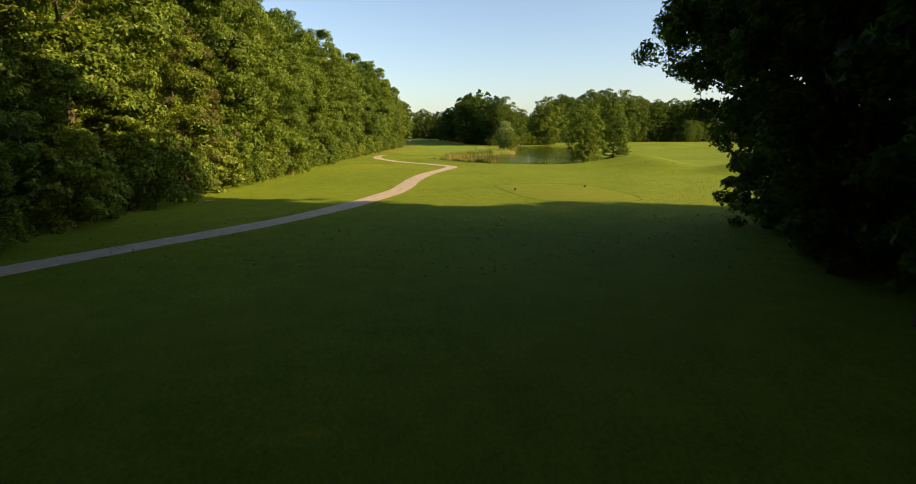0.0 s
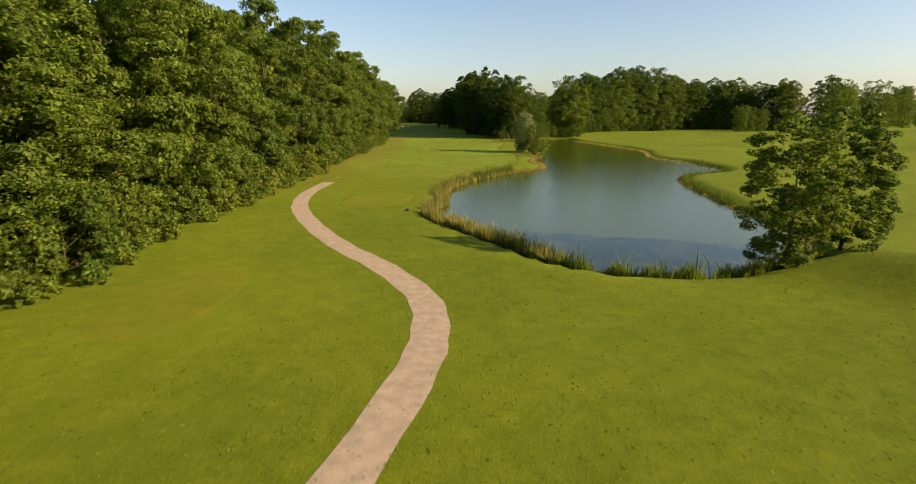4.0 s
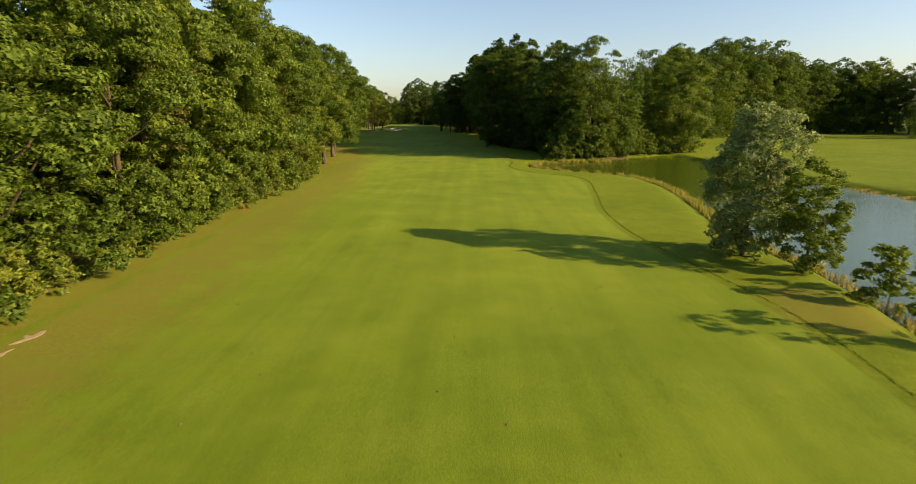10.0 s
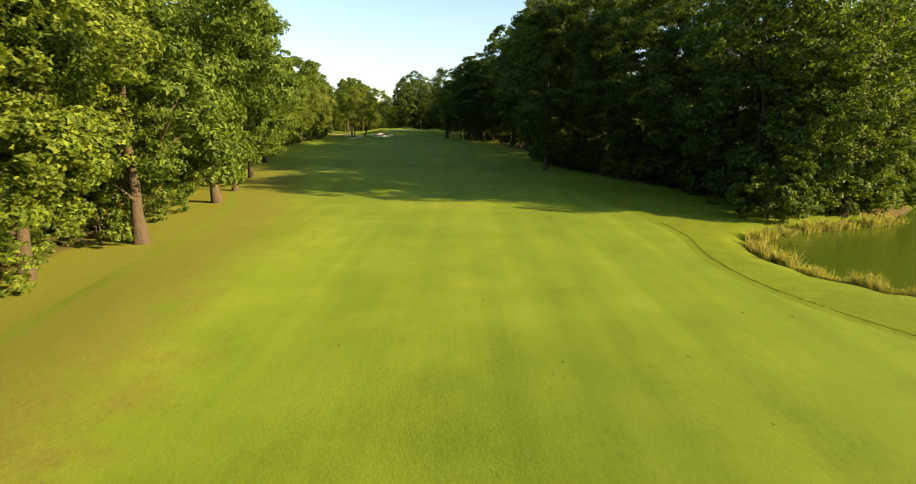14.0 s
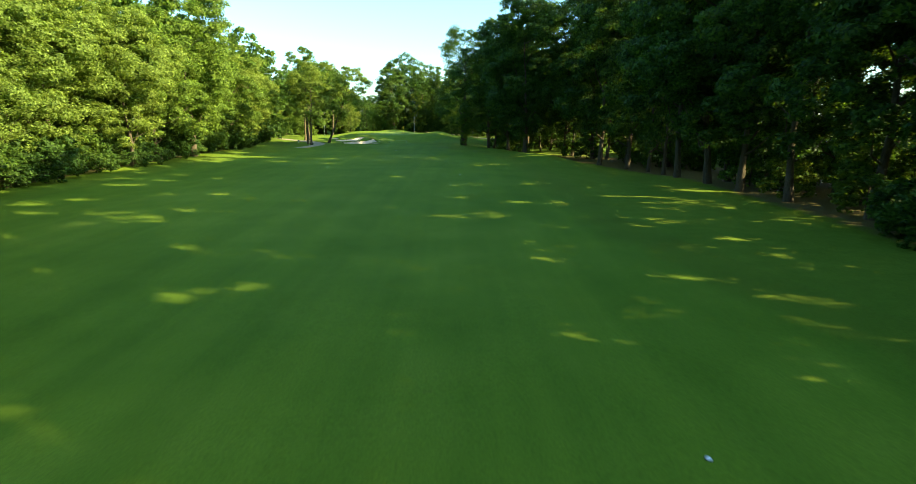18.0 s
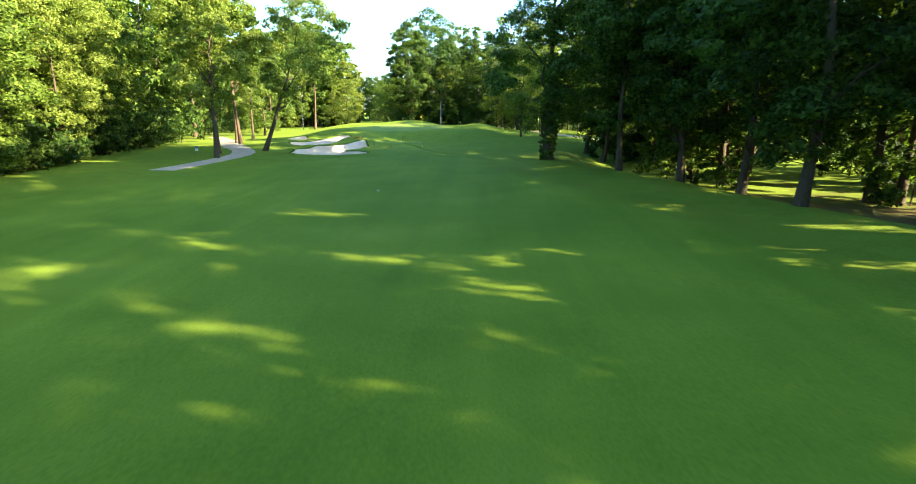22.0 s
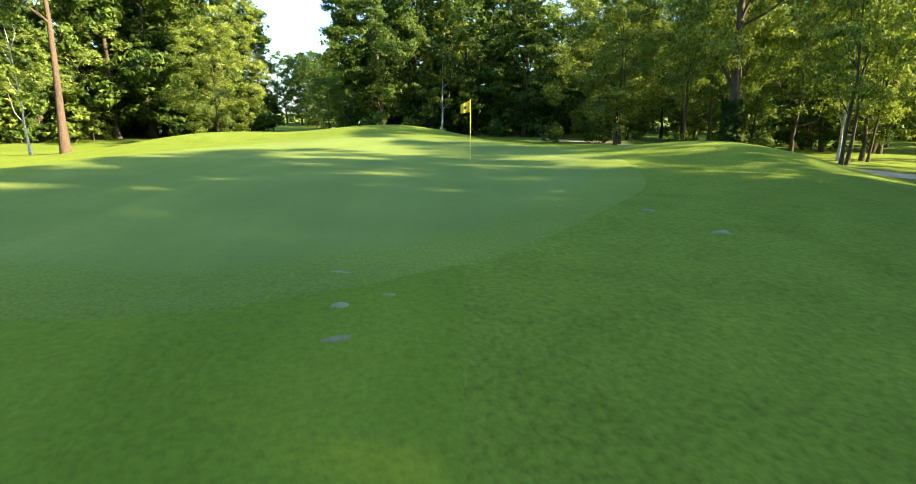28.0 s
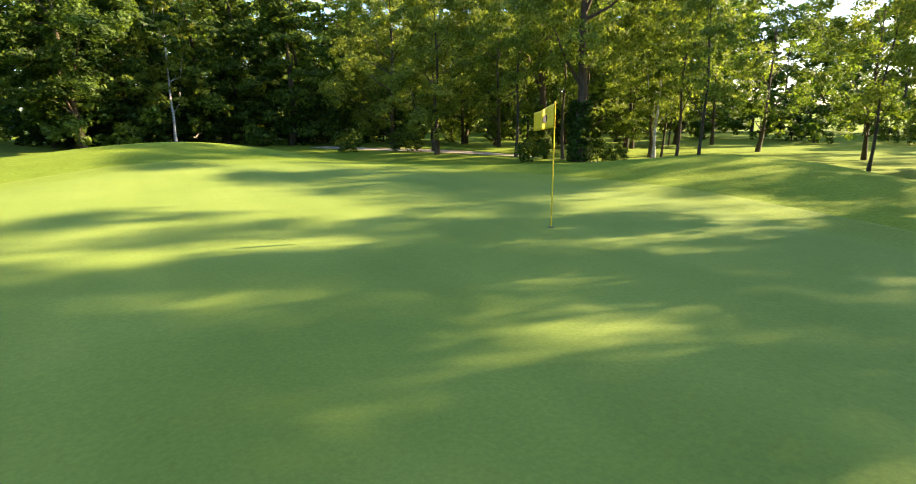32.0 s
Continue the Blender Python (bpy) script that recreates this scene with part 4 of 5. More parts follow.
for i in range(34):
    a = math.pi * (-0.03 + 0.42 * i / 33)
    r = 112 + rng.uniform(-10, 22)
    place(PROTO[rng.choice(["far", "far2", "mid"])], -38 + r * math.cos(a), 522 + r * math.sin(a), rng.uniform(0.75, 1.05), rng.uniform(0, 360))

# trees by the first tee; unseen ones behind and beside it added for shade
for x, yy, s, k in ((17.6, 30.6, 0.86, "teetree"), (23, 26.5, 0.9, "teetree"), (14.5, 20.5, 0.95, "teetree"), (36, 21, 0.95, "low"), (29, 22, 1.05, "dark2"), (33, 12, 1.0, "dark"), (22, 16, 1.0, "low"), (20, 4, 1.05, "low"), (17, -8, 1.1, "low"), (28, -12, 1.1, "dark2"), (40, 0, 1.0, "dark"), (44, 14, 1.0, "dark2"), (12, -18, 1.1, "low"), (2, -20, 1.1, "low"), (-10, -16, 1.1, "low"), (26, 4, 1.0, "low"), (36, -10, 1.0, "low"), (50, 15, 0.95, "low"), (48, 4, 1.0, "dark2"), (27, 14, 0.95, "low"),
                    (33, 22, 1.0, "dark2"), (27, 23.5, 1.0, "dark"), (24.5, 19.5, 1.0, "low"), (21.5, 25.5, 0.86, "teetree"), (25, 10, 1.05, "low"), (-6, -24, 1.1, "low"), (7, -27, 1.15, "low"), (-20, -14, 1.1, "low"), (19, -22, 1.1, "low"), (34, 3, 1.0, "low"), (12.8, 10.5, 1.0, "teetree"), (12, -1, 1.1, "low"), (9, -11, 1.1, "low"), (-13, -6, 1.0, "low"), (-17, 2, 0.9, "oak2"), (11.5, 5, 1.0, "shade_tree"), (-3.5, -8, 1.0, "shade_tree"), (5.5, -9, 1.0, "shade_tree"), (13, 15, 0.95, "shade_tree"), (0, -16, 1.0, "shade_tree"), (19, 22.5, 0.9, "teetree"), (18.5, 27, 0.84, "teetree"), (3.5, -3.5, 1.0, "shade_tree"), (-8.5, 0.5, 1.0, "shade_tree"), (46, 28.5, 0.68, "dark2"), (52, 27.5, 0.70, "dark"), (40, 29.5, 0.52, "dark2")):
    place(PROTO[k], x, yy, s, x * 31)
for x, yy, s in ((22.5, 36, 1.3), (21, 31, 1.0), (21, 27, 1.4), (17, 24, 1.3), (18, 19, 1.5), (24, 24, 1.5), (25, 31, 1.3), (15.5, 15, 1.4), (21, 21, 1.5)):
    place(PROTO["undergrowth"], x, yy, s, x * 53)

# round the green and in the right wood; several added to shade the turf
place(PROTO["crooked"], -50.6, 481.6, 0.95, -20)
for x, yy, s, k in ((-52.8, 473.6, 0.9, "open"), (-54.8, 478.2, 0.9, "pine"), (-57.6, 490.5, 0.85, "pine"), (-59.5, 493.5, 0.8, "pine"), (-62, 505, 0.8, "open"), (-66, 520, 0.8, "bright"), (-62.4, 541, 0.95, "pine"), (-65.5, 542, 0.75, "birch"), (-70, 534, 0.9, "oak2"),
                    (-15.1, 542.4, 1.0, "shaggy"), (-8, 554, 1.05, "shaggy"), (-5.6, 543.3, 0.9, "birch"), (-20, 553, 0.6, "ash"), (-36, 579, 1.15, "birch"), (-16.9, 512.1, 0.72, "broad"), (-10.5, 486, 0.9, "airydark"), (-9.5, 480.5, 0.95, "airydark"), (-6, 494.5, 0.95, "airydark"), (-3, 507.5, 0.95, "airy"), (-5, 465, 1.0, "airydark"), (-2.5, 503, 0.95, "airydark"), (4, 520, 0.9, "airy"), (12, 516, 0.95, "airydark"), (9, 528, 0.9, "airy"), (17, 524, 0.9, "airydark"), (4, 496, 0.95, "dark"), (-1, 498, 0.95, "airydark"), (10, 494, 0.95, "dark"), (17, 499, 0.95, "airydark"), (22, 490, 0.95, "airydark"), (12, 491, 0.9, "dark2"), (10, 503, 0.85, "airy"), (0, 511, 0.95, "airydark"), (-4, 479, 0.95, "low"), (-12, 547, 1.0, "weeping"), (-7.5, 540, 0.95, "weeping"), (-1, 546, 0.8, "weeping"), (1, 531, 0.9, "weeping"), (-11, 536, 0.9, "weeping"), (-16, 548, 0.95, "weeping"),
                    (-12.1, 462.6, 1.0, "dark"), (-8.2, 458.8, 1.05, "dark2"), (-5.7, 454.1, 1.05, "dark"), (-6.6, 445.5, 1.1, "dark2"), (3.6, 452.0, 1.0, "dark"), (7.7, 442.8, 0.95, "airydark"), (15.0, 444.3, 0.9, "airydark"), (16.0, 436.4, 0.95, "dark"), (5.2, 464.6, 0.95, "dark2"), (8.5, 401.5, 1.1, "dark2"), (3.0, 356.2, 1.1, "dark2"), (18, 398.5, 1.05, "airydark"), (-17.2, 471.0, 1.0, "ivied"), (1.5, 485.5, 0.68, "dark"), (8, 482.5, 0.76, "low"), (-2, 487.5, 0.58, "low"), (4, 480.5, 0.72, "low")):
    place(PROTO[k], x, yy, s, x * 41)
for i in range(66):
    t = i / 65
    a = math.pi * (0.12 + 0.80 * t)
    k = rng.choice(["mid", "bright", "spruce", "dark"], p=[0.43, 0.32, 0.19, 0.06])
    r = rng.uniform(0, 24)
    if t < 0.32:
        if i % 2:
            continue
        k = ("airy", "weeping", "bright", "airydark")[i // 2 % 4]
    x, yy, s, turn = -38 + (52 + r) * math.cos(a), 535 + (44 + r) * math.sin(a), rng.uniform(0.8, 1.15), rng.uniform(0, 360)
    if not in_clearing(x, yy, 3.0) and not (-48 < x < -14 and yy < 592):
        place(PROTO[k], x, yy, s, turn)
# bright at x -17 and -14 tints in sunlight; airydark is added for shade
for x, yy, s, k in ((-44.0, 577, 1.12, "dark2"), (-40.5, 583, 1.15, "far2"), (-46.5, 586, 1.0, "dark"), (-31.5, 588, 1.05, "far2"), (-25.2, 575, 1.12, "spruce"), (-21.8, 582, 1.1, "spruce"), (-28.6, 584, 1.05, "spruce"), (-17.4, 566, 0.95, "bright"), (-14.2, 573, 1.05, "bright"), (-18.6, 556.0, 0.62, "airy"), (-62.0, 569, 0.85, "bright"), (-60.0, 561, 0.6, "bright"), (-66.5, 575, 1.0, "mid"), (-52.5, 596, 0.42, "bright"), (12, 523, 1.05, "airydark"), (-58, 612, 0.5, "far"), (-62.5, 622, 0.55, "far2"), (-56.5, 626, 0.58, "far"), (-67, 638, 0.66, "far"), (-61.5, 645, 0.66, "far2"), (-70, 655, 0.72, "far"), (-53.6, 606, 0.42, "far"), (-64, 662, 0.75, "far")):
    place(PROTO[k], x, yy, s, x * 23)
for i in range(120):
    a = math.pi * (0.1 + 0.82 * rng.random())
    r = rng.uniform(-2, 26)
    if (a < 0.38 * math.pi and i % 3) or in_clearing(-38 + (52 + r) * math.cos(a), 535 + (44 + r) * math.sin(a), 1.0):
        continue
    place(PROTO[rng.choice(["undergrowth", "shrub", "shrub2"])], -38 + (52 + r) * math.cos(a), 535 + (44 + r) * math.sin(a), rng.uniform(0.9, 1.8), rng.uniform(0, 360))
for x, yy, s in ((-7, 485, 1.7), (-3, 490, 1.8), (0, 496, 1.7), (2, 483, 1.8), (4, 476, 1.8), (-1, 482, 1.5), (6, 490, 1.9), (-2, 501, 1.5)):
    place(PROTO["undergrowth"], x, yy, s, x * 29 + yy)
for x, yy, s in ((-17.6, 544.2, 0.45), (-13.6, 540.2, 0.4), (-11.8, 543.6, 0.5), (-10.0, 553.0, 0.55), (-20.5, 557.5, 0.6), (-24.5, 561.0, 0.6)):
    place(PROTO["undergrowth"], x, yy, s, x * 17)
for ob in PROTO.values():
    for o in (*ob.children_recursive, ob):
        bpy.data.objects.remove(o)


# ---- reeds, tufts and other growth ----
def blade_mesh(name, rng, x, y, z, height, width, material, bend=0.35):
    """Grass blades: each a bent, pointed strip."""
    n = len(x)
    a = rng.uniform(0, 2 * np.pi, n)
    b = rng.uniform(0, 2 * np.pi, n)
    h = height * rng.uniform(0.55, 1.2, n)
    side = np.stack([np.cos(a), np.sin(a), np.zeros(n)], -1) * (width * rng.uniform(0.7, 1.3, n) / 2)[:, None]
    lean = np.stack([np.cos(b), np.sin(b), np.zeros(n)], -1) * (h * bend * rng.uniform(0.1, 1.0, n))[:, None]
    foot = np.stack([x, y, z], -1)
    up = np.stack([np.zeros(n), np.zeros(n), h], -1)
    mid = foot + up * 0.6 + lean * 0.35
    v = np.stack([foot - side, foot + side, mid + side * 0.8, mid - side * 0.8, foot + up + lean], 1).reshape(-1, 3)
    k = np.arange(n)[:, None] * 5
    f = np.concatenate([k + [0, 1, 2], k + [0, 2, 3], k + [3, 2, 4]], 0)
    return mesh_from(name, v, f, material, False)


SHORE_STEP = np.linalg.norm(np.diff(POND_LINE, axis=0, append=POND_LINE[:1]), axis=1)


def reed_bed(first, last, per_metre, height, width, material, label, reach=(-0.5, 0.9), seed=0):
    """Reeds along the shore between two corners of the pond."""
    r = np.random.default_rng(seed)
    i = r.choice(np.arange(first * 3, last * 3), int(SHORE_STEP[first * 3:last * 3].sum() * per_metre), p=SHORE_STEP[first * 3:last * 3] / SHORE_STEP[first * 3:last * 3].sum())
    p, q = POND_LINE[i], POND_LINE[(i + 1) % len(POND_LINE)]
    t = r.random(len(i))[:, None]
    d = unit(q - p)
    nor = np.stack([-d[:, 1], d[:, 0]], -1)
    along = np.cumsum(SHORE_STEP)[i] + t[:, 0] * SHORE_STEP[i]
    clump = 0.55 + 0.3 * np.sin(along * 1.1 + seed) * np.sin(along * 0.37 + 2) + 0.35 * np.sin(along * 2.3 + 1.3 * seed)
    at = p + (q - p) * t + nor * (-r.uniform(*reach, len(i)))[:, None] * np.where(clump > 0.4, 1, 0.55)[:, None]
    z = np.maximum(on_ground(at[:, 0], at[:, 1]), WATER_Z - 0.25)
    me = blade_mesh("reed_bed", r, at[:, 0], at[:, 1], z - 0.05, height * (0.35 + 0.85 * np.clip(clump, 0, 1.1)), width, material, 0.55)
    return tagged(new("reed_bed", me), label, "reeds", kind="stuff")


reed_bed(0, 4, 170, 1.2, 0.06, M_LEAF, "dark green reeds along the pond shore", seed=1)
reed_bed(2, 4, 12, 2.0, 0.07, M_LEAF, "tall dark reeds in the pond edge", (-0.8, 0.3), seed=2)
reed_bed(4, 7, 150, 1.7, 0.07, M_REED, "tall green reeds leaning over the water", seed=3)
reed_bed(4, 6, 110, 1.2, 0.06, M_STRAW, "golden reeds at the near end of the pond", (-0.3, 1.6), seed=13)
reed_bed(6, 10, 100, 1.35, 0.04, M_STRAW, "straw-coloured reeds on the bank", (-0.6, 1.2), seed=4)
reed_bed(7, 13, 190, 1.35, 0.045, M_REED, "green and yellow reeds on the bank", (-0.7, 1.0), seed=5)
reed_bed(10, 13, 70, 1.15, 0.04, M_STRAW, "dry stems among the green reeds", (-0.5, 1.2), seed=14)
reed_bed(11, 15, 190, 1.5, 0.045, M_REED, "olive reeds along the bank", (-0.6, 1.1), seed=6)
reed_bed(12, 15, 60, 1.25, 0.04, M_STRAW, "dry stems among the olive reeds", (-0.4, 1.2), seed=15)
reed_bed(13, 15, 60, 2.1, 0.06, M_LEAF, "tall dark herbs on the bank", (-0.2, 0.9), seed=16)
reed_bed(14, 20, 130, 0.9, 0.05, M_STRAW, "low straw-coloured grass on the bank", (-0.3, 0.9), seed=7)
reed_bed(19, 24, 60, 0.8, 0.05, M_STRAW, "dry tall grass below the willow", seed=8)
reed_bed(22, 31, 130, 1.0, 0.06, M_REED, "green reeds along the far pond bank", seed=9)
reed_bed(29, 33, 130, 1.1, 0.06, M_REED, "olive reeds at the pond corner", seed=10)
reed_bed(33, 46, 70, 0.5, 0.06, M_LEAF, "low dark grass on the far bank", (-0.3, 0.6), seed=11)
reed_bed(40, 45, 110, 1.0, 0.06, M_LEAF, "dark reeds round the grassy spit", (-0.5, 0.8), seed=17)
reed_bed(36, 46, 90, 0.55, 0.06, M_STRAW, "low dry grass on the far bank", (-0.2, 1.2), seed=12)

r2 = np.random.default_rng(5)
n = 42000
tx, ty = r2.uniform(-24, 32, n), 20 + 165 * r2.random(n) ** 0.8
keep = signed_distance(tx, ty, POND_LINE) > 0.4
for line in (rounded(TEE_MAIN),
             rounded([(-21.5, 97.9), (-19.4, 103.5), (-16, 104.8), (-13.4, 102.3), (-13.2, 95.5), (-15.2, 91.4), (-18, 91)]),
             rounded(TEE_FORWARD)):
    keep &= signed_distance(tx, ty, line) > 0.05
keep &= ~((ty > 159) & (tx > edge_x(ty, FW_LEFT)) & (tx < edge_x(ty, FW_RIGHT)))
path_line = rounded(PATH_ONE, False, 6)
near_path = np.min(np.hypot(tx[:, None] - path_line[None, ::2, 0], ty[:, None] - path_line[None, ::2, 1]), 1)
keep &= near_path > 1.25
tx, ty = tx[keep], ty[keep]
tagged(new("rough_tufts", blade_mesh("rough_tufts", r2, tx, ty, on_ground(tx, ty) - 0.02, 0.07, 0.09, M_REED_GRASS, 1.6)), "tufts of longer grass in the rough", "grass", kind="stuff")


def edge_fringe(line, y0, y1, per_metre, seed, height, label, width=0.06):
    r = np.random.default_rng(seed)
    yy = r.uniform(y0, y1, int((y1 - y0) * per_metre))
    xx = edge_x(yy, line) + r.uniform(-0.05, 0.14, len(yy))
    me = blade_mesh("rough_fringe", r, xx, yy, on_ground(xx, yy) - 0.015, height, width, M_REED_GRASS, 0.8)
    return tagged(new("rough_fringe", me), label, "grass", kind="stuff")


edge_fringe(FW_RIGHT, 163, 312, 36, 21, 0.075, "longer grass fringe along the fairway edge")
edge_fringe(FW_RIGHT, 474, 504, 120, 22, 0.04, "longer grass fringe along the approach", 0.018)
edge_fringe([(x - 0.25, y) for x, y in FW_LEFT], 474, 502, 90, 23, 0.035, "longer grass fringe beside the bunkers", 0.018)

def outline_fringe(outline, per_metre, height, material, label, seed, reach=(0.0, 0.22), name="turf_lip"):
    """Longer grass leaning over the edge of a tee or bunker."""
    r = np.random.default_rng(seed)
    line = rounded(outline, True, 6)
    step = np.linalg.norm(np.roll(line, -1, axis=0) - line, axis=1)
    k = r.choice(len(line), int(step.sum() * per_metre), p=step / step.sum())
    nxt = line[(k + 1) % len(line)]
    along = unit(nxt - line[k])
    out = np.stack([along[:, 1], -along[:, 0]], -1)
    area = np.sum(line[:, 0] * np.roll(line[:, 1], -1) - line[:, 1] * np.roll(line[:, 0], -1))
    at = line[k] + (nxt - line[k]) * r.random(len(k))[:, None] + out * np.sign(area) * r.uniform(*reach, len(k))[:, None]
    me = blade_mesh(name, r, at[:, 0], at[:, 1], on_ground(at[:, 0], at[:, 1]) - 0.02, height, 0.07, material, 0.9)
    return tagged(new(name, me), label, "grass", kind="stuff")


outline_fringe(TEE_MAIN, 18, 0.05, M_REED_GRASS, "longer grass round the mown tee", 41)
outline_fringe(TEE_FORWARD, 30, 0.04, M_REED_GRASS, "longer grass round the forward tee", 42)
for k, (outline, depth) in enumerate(BUNKERS[:3]):
    outline_fringe(outline, 60, 0.11, M_REED_GRASS, "ragged turf lip hanging over the sand", 43 + k, (-0.08, 0.2))

wr2 = np.random.default_rng(61)
wx, wy = -42.7 + wr2.normal(scale=0.45, size=700), 497.6 + wr2.normal(scale=0.35, size=700)
tagged(new("bunker_weeds", blade_mesh("bunker_weeds", wr2, wx, wy, on_ground(wx, wy) - 0.02, 0.22, 0.03, M_STRAW, 0.6)), "dry straw-coloured weeds on the bunker bank", "grass", kind="stuff")

# flowers in the reeds
fr = np.random.default_rng(8)
fx, fy = -2.9 + fr.normal(scale=0.35, size=45), 127.6 + fr.normal(scale=0.6, size=45)
tagged(new("loosestrife", blade_mesh("loosestrife", fr, fx, fy, on_ground(fx, fy) + 0.5, 0.6, 0.09, flat_mat("purple_flower", (0.28, 0.06, 0.34)), 0.15)), "purple loosestrife flowers among the reeds", "flowers", kind="stuff")


# ---- course furniture ----
def lathe(profile, sides=14):
    """A turned shape from (radius, height) pairs."""
    a = np.linspace(0, 2 * np.pi, sides, endpoint=False)
    v = np.array([(r * math.cos(t), r * math.sin(t), z) for r, z in profile for t in a])
    f = [(i * sides + j, i * sides + (j + 1) % sides, (i + 1) * sides + (j + 1) % sides, (i + 1) * sides + j) for i in range(len(profile) - 1) for j in range(sides)]
    return v, np.array(f)


def empty_at(name, x, y, label, category, dz=0.0):
    ob = new(name)
    ob.matrix_world = pose(x, y, float(on_ground(x, y)) + dz)
    return tagged(ob, label, category)


def turned(name, profile, material, parent, label="", sides=14):
    v, f = lathe(profile, sides)
    return part(name, mesh_from(name, v, f, material), parent, label)


YELLOW = flat_mat("yellow_paint", (0.88, 0.63, 0.015), 0.45)
BLACK = flat_mat("black_plastic", (0.02, 0.02, 0.022), 0.4)
WHITE = flat_mat("white_paint", (0.75, 0.76, 0.78), 0.5)
RED = flat_mat("red_paint", (0.55, 0.05, 0.02), 0.5)
BLUE = flat_mat("blue_paint", (0.08, 0.14, 0.27), 0.5)
ROPE = flat_mat("pale_rope", (0.36, 0.42, 0.33), 0.8)
WOOD = plain_mat("raw_wood", (0.2, 0.13, 0.08), (0.36, 0.25, 0.15), 8.0, 0.8, 0.5, 0.01, (4, 4, 0.8))

flagstick = empty_at("flagstick", -35.58, 523.15, "yellow golf flag on a thin yellow pole in the hole", "flag", 0.02)
turned("pole", [(0.013, -0.15), (0.013, 1.1), (0.011, 2.22), (0.018, 2.23), (0.018, 2.27), (0.0, 2.28)], YELLOW, flagstick, sides=10)
turned("cup", [(0.054, 0.004), (0.065, 0.006), (0.065, 0.012), (0.056, 0.013), (0.0, 0.012)], BLACK, flagstick, "dark rim of the hole")
u, w = np.meshgrid(np.linspace(0, 1, 14), np.linspace(0, 1, 9), indexing="ij")
wave = 0.05 * np.sin(u * 7) * u
fv = np.stack([-0.02 - 0.34 * u, 0.12 * u + wave, 2.24 - 0.42 * w * (1 - 0.25 * u) - 0.16 * u], -1)
flag_part = part("flag", mesh_from("flag", fv.reshape(-1, 3), grid_faces(14, 9), YELLOW), flagstick)
mod = flag_part.modifiers.new("thick", "SOLIDIFY")
mod.thickness = 0.006
ring = np.linspace(0, 2 * np.pi, 16, endpoint=False)
badge_u, badge_w = 0.5 + 0.16 * np.cos(ring), 0.5 + 0.2 * np.sin(ring)
bw = 0.05 * np.sin(badge_u * 7) * badge_u
for off in (-0.009, 0.009):
    bv = np.stack([-0.02 - 0.34 * badge_u, 0.12 * badge_u + bw + off, 2.24 - 0.42 * badge_w * (1 - 0.25 * badge_u) - 0.16 * badge_u], -1)
    part("badge", mesh_from("badge", bv, [list(range(16))], BLACK), flag_part, "round dark emblem")

# rope barrier on the approach
pa, pb = Vector((-32.1, 491.6, float(on_ground(-32.1, 491.6)))), Vector((-38.7, 490.2, float(on_ground(-38.7, 490.2))))
barrier = empty_at("rope_barrier", -32.1, 491.6, "low pale rope between two black posts on the grass", "barrier")
for p in (pa, pb):
    post = turned("post", [(0.03, -0.1), (0.03, 0.62), (0.022, 0.64), (0.022, 0.68), (0.0, 0.69)], BLACK, barrier)
    post.location = p - pa
    turned("rope_ring", [(0.032, 0.58), (0.042, 0.59), (0.042, 0.61), (0.032, 0.62)], ROPE, post)
tag = turned("tag", [(0.03, 0.0), (0.04, 0.03), (0.04, 0.14), (0.02, 0.18), (0.0, 0.19)], WHITE, barrier, "white plastic marker")
tag.location = Vector((-0.07, -0.05, 0))
t = np.linspace(0, 1, 16)
rope_pts = np.array([tuple((pb - pa) * k + Vector((0, 0, 0.6 - 0.5 * k * (1 - k)))) for k in t])
rv, rf = tube(rope_pts, np.full(16, 0.014), 6)
part("rope", mesh_from("rope", rv, rf, ROPE), barrier)

# bunker rake
rake = empty_at("bunker_rake", -41.2, 482.6, "dark wooden rake lying in the bunker", "rake", 0.06)
rv, rf = tube(np.array([(0, 0, 0), (0.8, 0.25, 0.03), (1.6, 0.5, 0.1)]), [0.016, 0.016, 0.014], 8)
part("handle", mesh_from("handle", rv, rf, WOOD), rake)
rv, rf = tube(np.array([(0.1, -0.32, 0.0), (0.0, 0.0, 0.0), (-0.1, 0.32, 0.0)]), [0.022, 0.026, 0.022], 8)
head = part("head", mesh_from("head", rv, rf, BLACK), rake)
for k in range(9):
    tooth = turned("tooth", [(0.008, 0.0), (0.008, -0.05), (0.0, -0.07)], BLACK, head, sides=6)
    tooth.location = Vector((0.1 - 0.2 * k / 8, -0.3 + 0.6 * k / 8, 0))

# tee markers
for x, yy in ((5.8, 51.8), (12.95, 54.6)):
    mk = empty_at("tee_marker", x, yy, "small dark ball tee marker on the tee box", "tee marker")
    mk["group"] = "tee markers"
    turned("spike", [(0.02, -0.1), (0.02, 0.06)], BLACK, mk, sides=8)
    turned("ball", [(0.0, 0.03), (0.07, 0.05), (0.11, 0.11), (0.115, 0.15), (0.09, 0.22), (0.04, 0.26), (0.0, 0.27)], BLACK, mk)

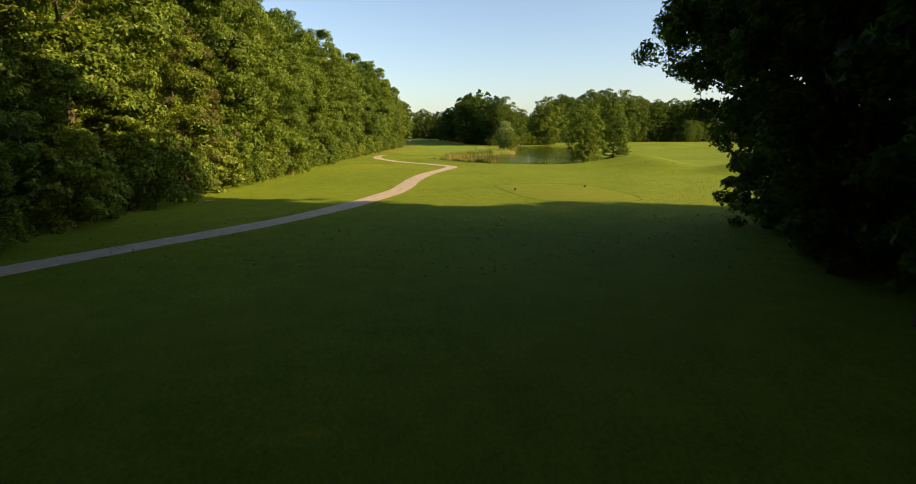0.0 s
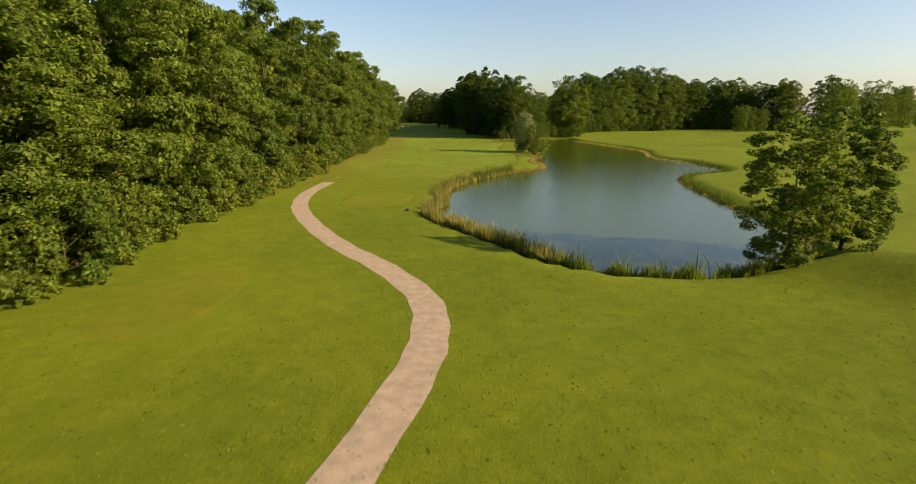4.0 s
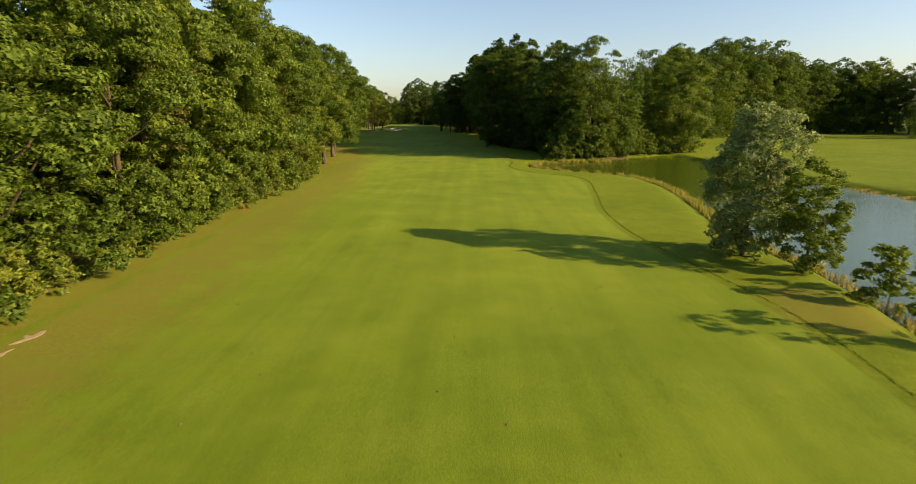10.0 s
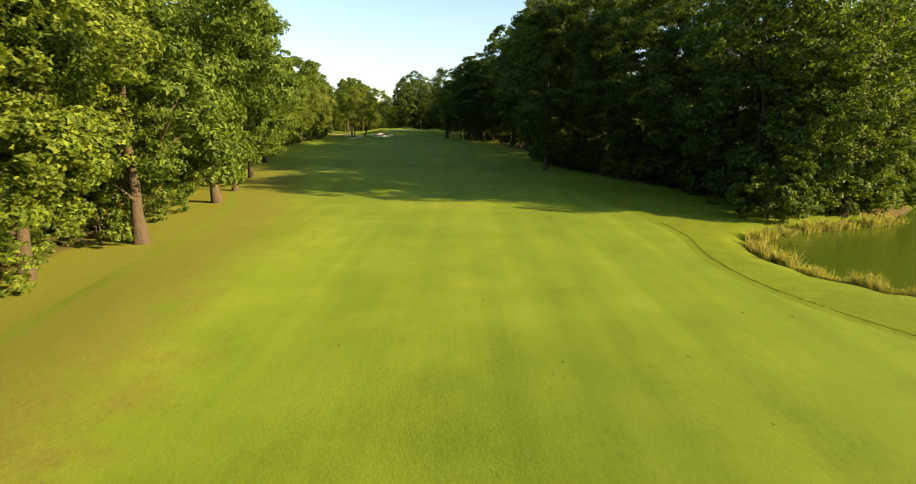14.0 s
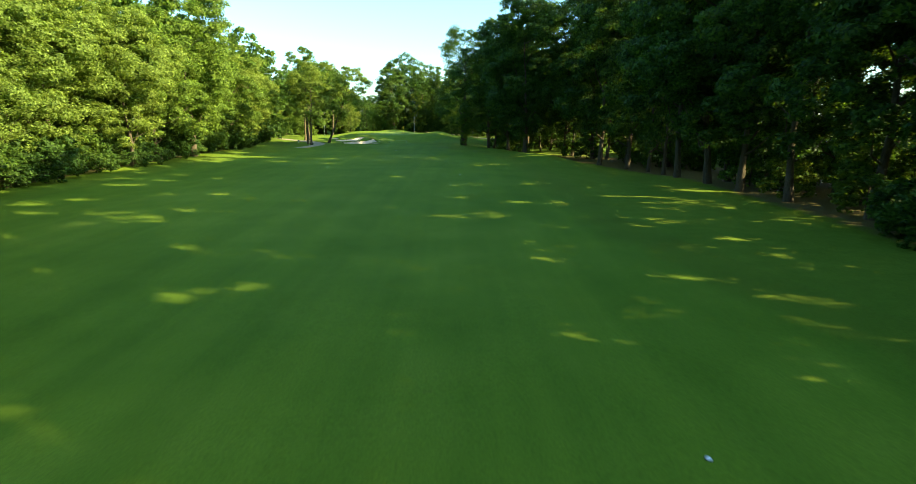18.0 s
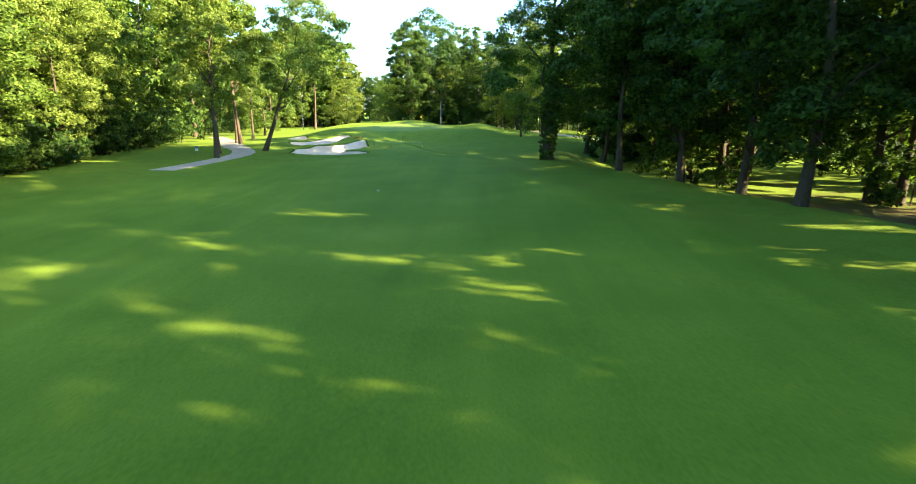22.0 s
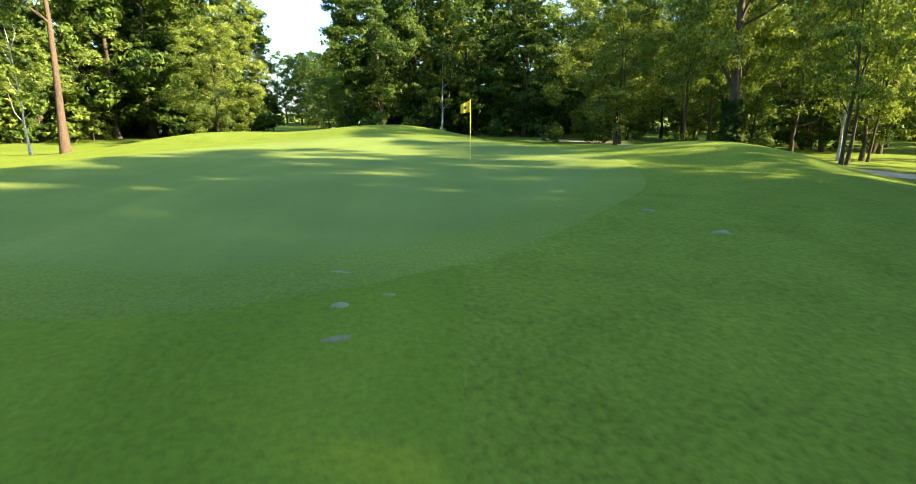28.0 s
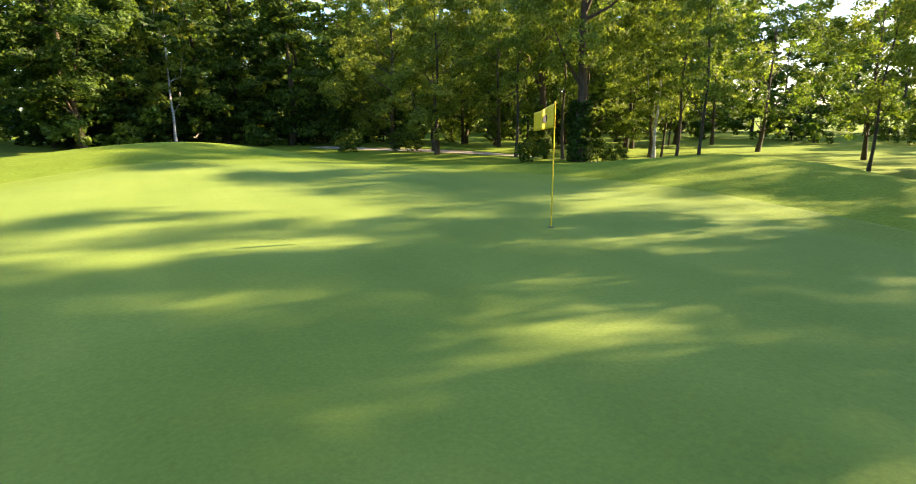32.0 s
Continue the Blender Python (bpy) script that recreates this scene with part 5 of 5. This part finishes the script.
# stakes along the wood and the pond
for x, yy in ((-22.0, 73.9), (-27.7, 204.4), (-28.4, 246.5), (21.4, 218.2)):
    st = empty_at("hazard_stake", x, yy, "short red wooden stake in the grass", "stake")
    st["group"] = "red stakes"
    turned("shaft", [(0.035, -0.1), (0.035, 0.66)], RED, st, sides=8)
    turned("cap", [(0.035, 0.66), (0.03, 0.70), (0.0, 0.72)], RED, st, sides=8)

# distance plates in the fairway
for x, yy, mat, word in ((-15.0, 356.0, WHITE, "white"), (-24.3, 339.6, BLUE, "blue"), (-19.1, 408.2, WHITE, "white"), (-30.8, 451.0, WHITE, "white")):
    pl = empty_at("distance_plate", x, yy, f"small {word} round plate set in the fairway", "plate", 0.02)
    pl["group"] = "distance plates"
    turned("disc", [(0.0, 0.03), (0.045, 0.03), (0.062, 0.02), (0.066, -0.02)], mat, pl, sides=18)
    turned("rim", [(0.066, -0.02), (0.072, 0.012), (0.08, 0.01), (0.084, -0.03)], BLACK, pl, sides=18)

# little sign under the trees
sg = empty_at("course_sign", -56.7, 476.9, "small blue and white course sign on a post", "sign")
turned("post", [(0.03, -0.1), (0.03, 0.9)], WOOD, sg, sides=8)
for nm, z0, mt in (("board", 0.55, WHITE), ("panel", 0.82, BLUE)):
    bm = bmesh.new()
    bmesh.ops.create_cube(bm, size=1.0, matrix=Matrix.Translation((0, -0.05, z0)) @ Matrix.Diagonal((0.34, 0.03, 0.26, 1)))
    bmesh.ops.bevel(bm, geom=bm.edges[:], offset=0.008, segments=2, affect="EDGES")
    me = bpy.data.meshes.new(nm)
    bm.to_mesh(me)
    me.materials.append(mt)
    part(nm, me, sg)

# stump shape on the bank, standing in for a whitish-brown weed clump
stump = empty_at("tree_stump", -5.6, 128.1, "brown stump shape standing in for a weed clump in the rough", "stump")
turned("wood", [(0.34, -0.1), (0.26, 0.05), (0.22, 0.22), (0.20, 0.27), (0.0, 0.28)], M_BARK, stump)
turned("cut_face", [(0.19, 0.284), (0.1, 0.288), (0.0, 0.288)], WOOD, stump, "pale top standing for the whitish weeds")

# worn sandy spots in the turf before the hole
wr = np.random.default_rng(31)
for x, yy, size in ((-38.1, 509.2, 0.28), (-37.9, 508.1, 0.3), (-32.1, 511.3, 0.32), (-32.6, 513.2, 0.3), (-34.3, 513.7, 0.25), (-34.1, 512.6, 0.16), (-37.4, 508.4, 0.15), (-35.2, 511.0, 0.12), (-37.8, 507.4, 0.3)):
    ang = np.linspace(0, 2 * np.pi, 9, endpoint=False)
    rad = 0.55 * size * wr.uniform(0.3, 1.2, 9)
    patch("worn_turf", list(zip(x + 1.3 * rad * np.cos(ang), yy + 0.7 * rad * np.sin(ang))), M_WORN, 0.022, "small sandy bare spot in the turf", "bare spot", 4, 2)

# bare pale earth beside the wood
for x, yy, size in ((-21.4, 161.2, 0.5), (-24.6, 211.2, 1.1), (-24.4, 209.4, 0.6), (-20.1, 45.2, 0.7), (-24.0, 62.0, 0.5)):
    ang = np.linspace(0, 2 * np.pi, 11, endpoint=False)
    rad = size * wr.uniform(0.35, 1.1, 11)
    patch("bare_earth", list(zip(x + 0.6 * rad * np.cos(ang), yy + 1.2 * rad * np.sin(ang))), M_BARE, 0.024, "pale bare earth in the thin turf", "bare spot", 5, 3)

# bits of leaf and divots on the fairway
lr = np.random.default_rng(77)
ly = lr.uniform(165, 345, 420)
lxx = edge_x(ly, FW_LEFT) + (edge_x(ly, FW_RIGHT) - edge_x(ly, FW_LEFT)) * lr.uniform(0.05, 0.97, 420)
tagged(new("leaf_debris", blade_mesh("leaf_debris", lr, lxx, ly, on_ground(lxx, ly) + 0.005, 0.06, 0.12, M_LITTER, 2.0)), "dry leaves and divots scattered on the fairway", "leaves", kind="stuff")
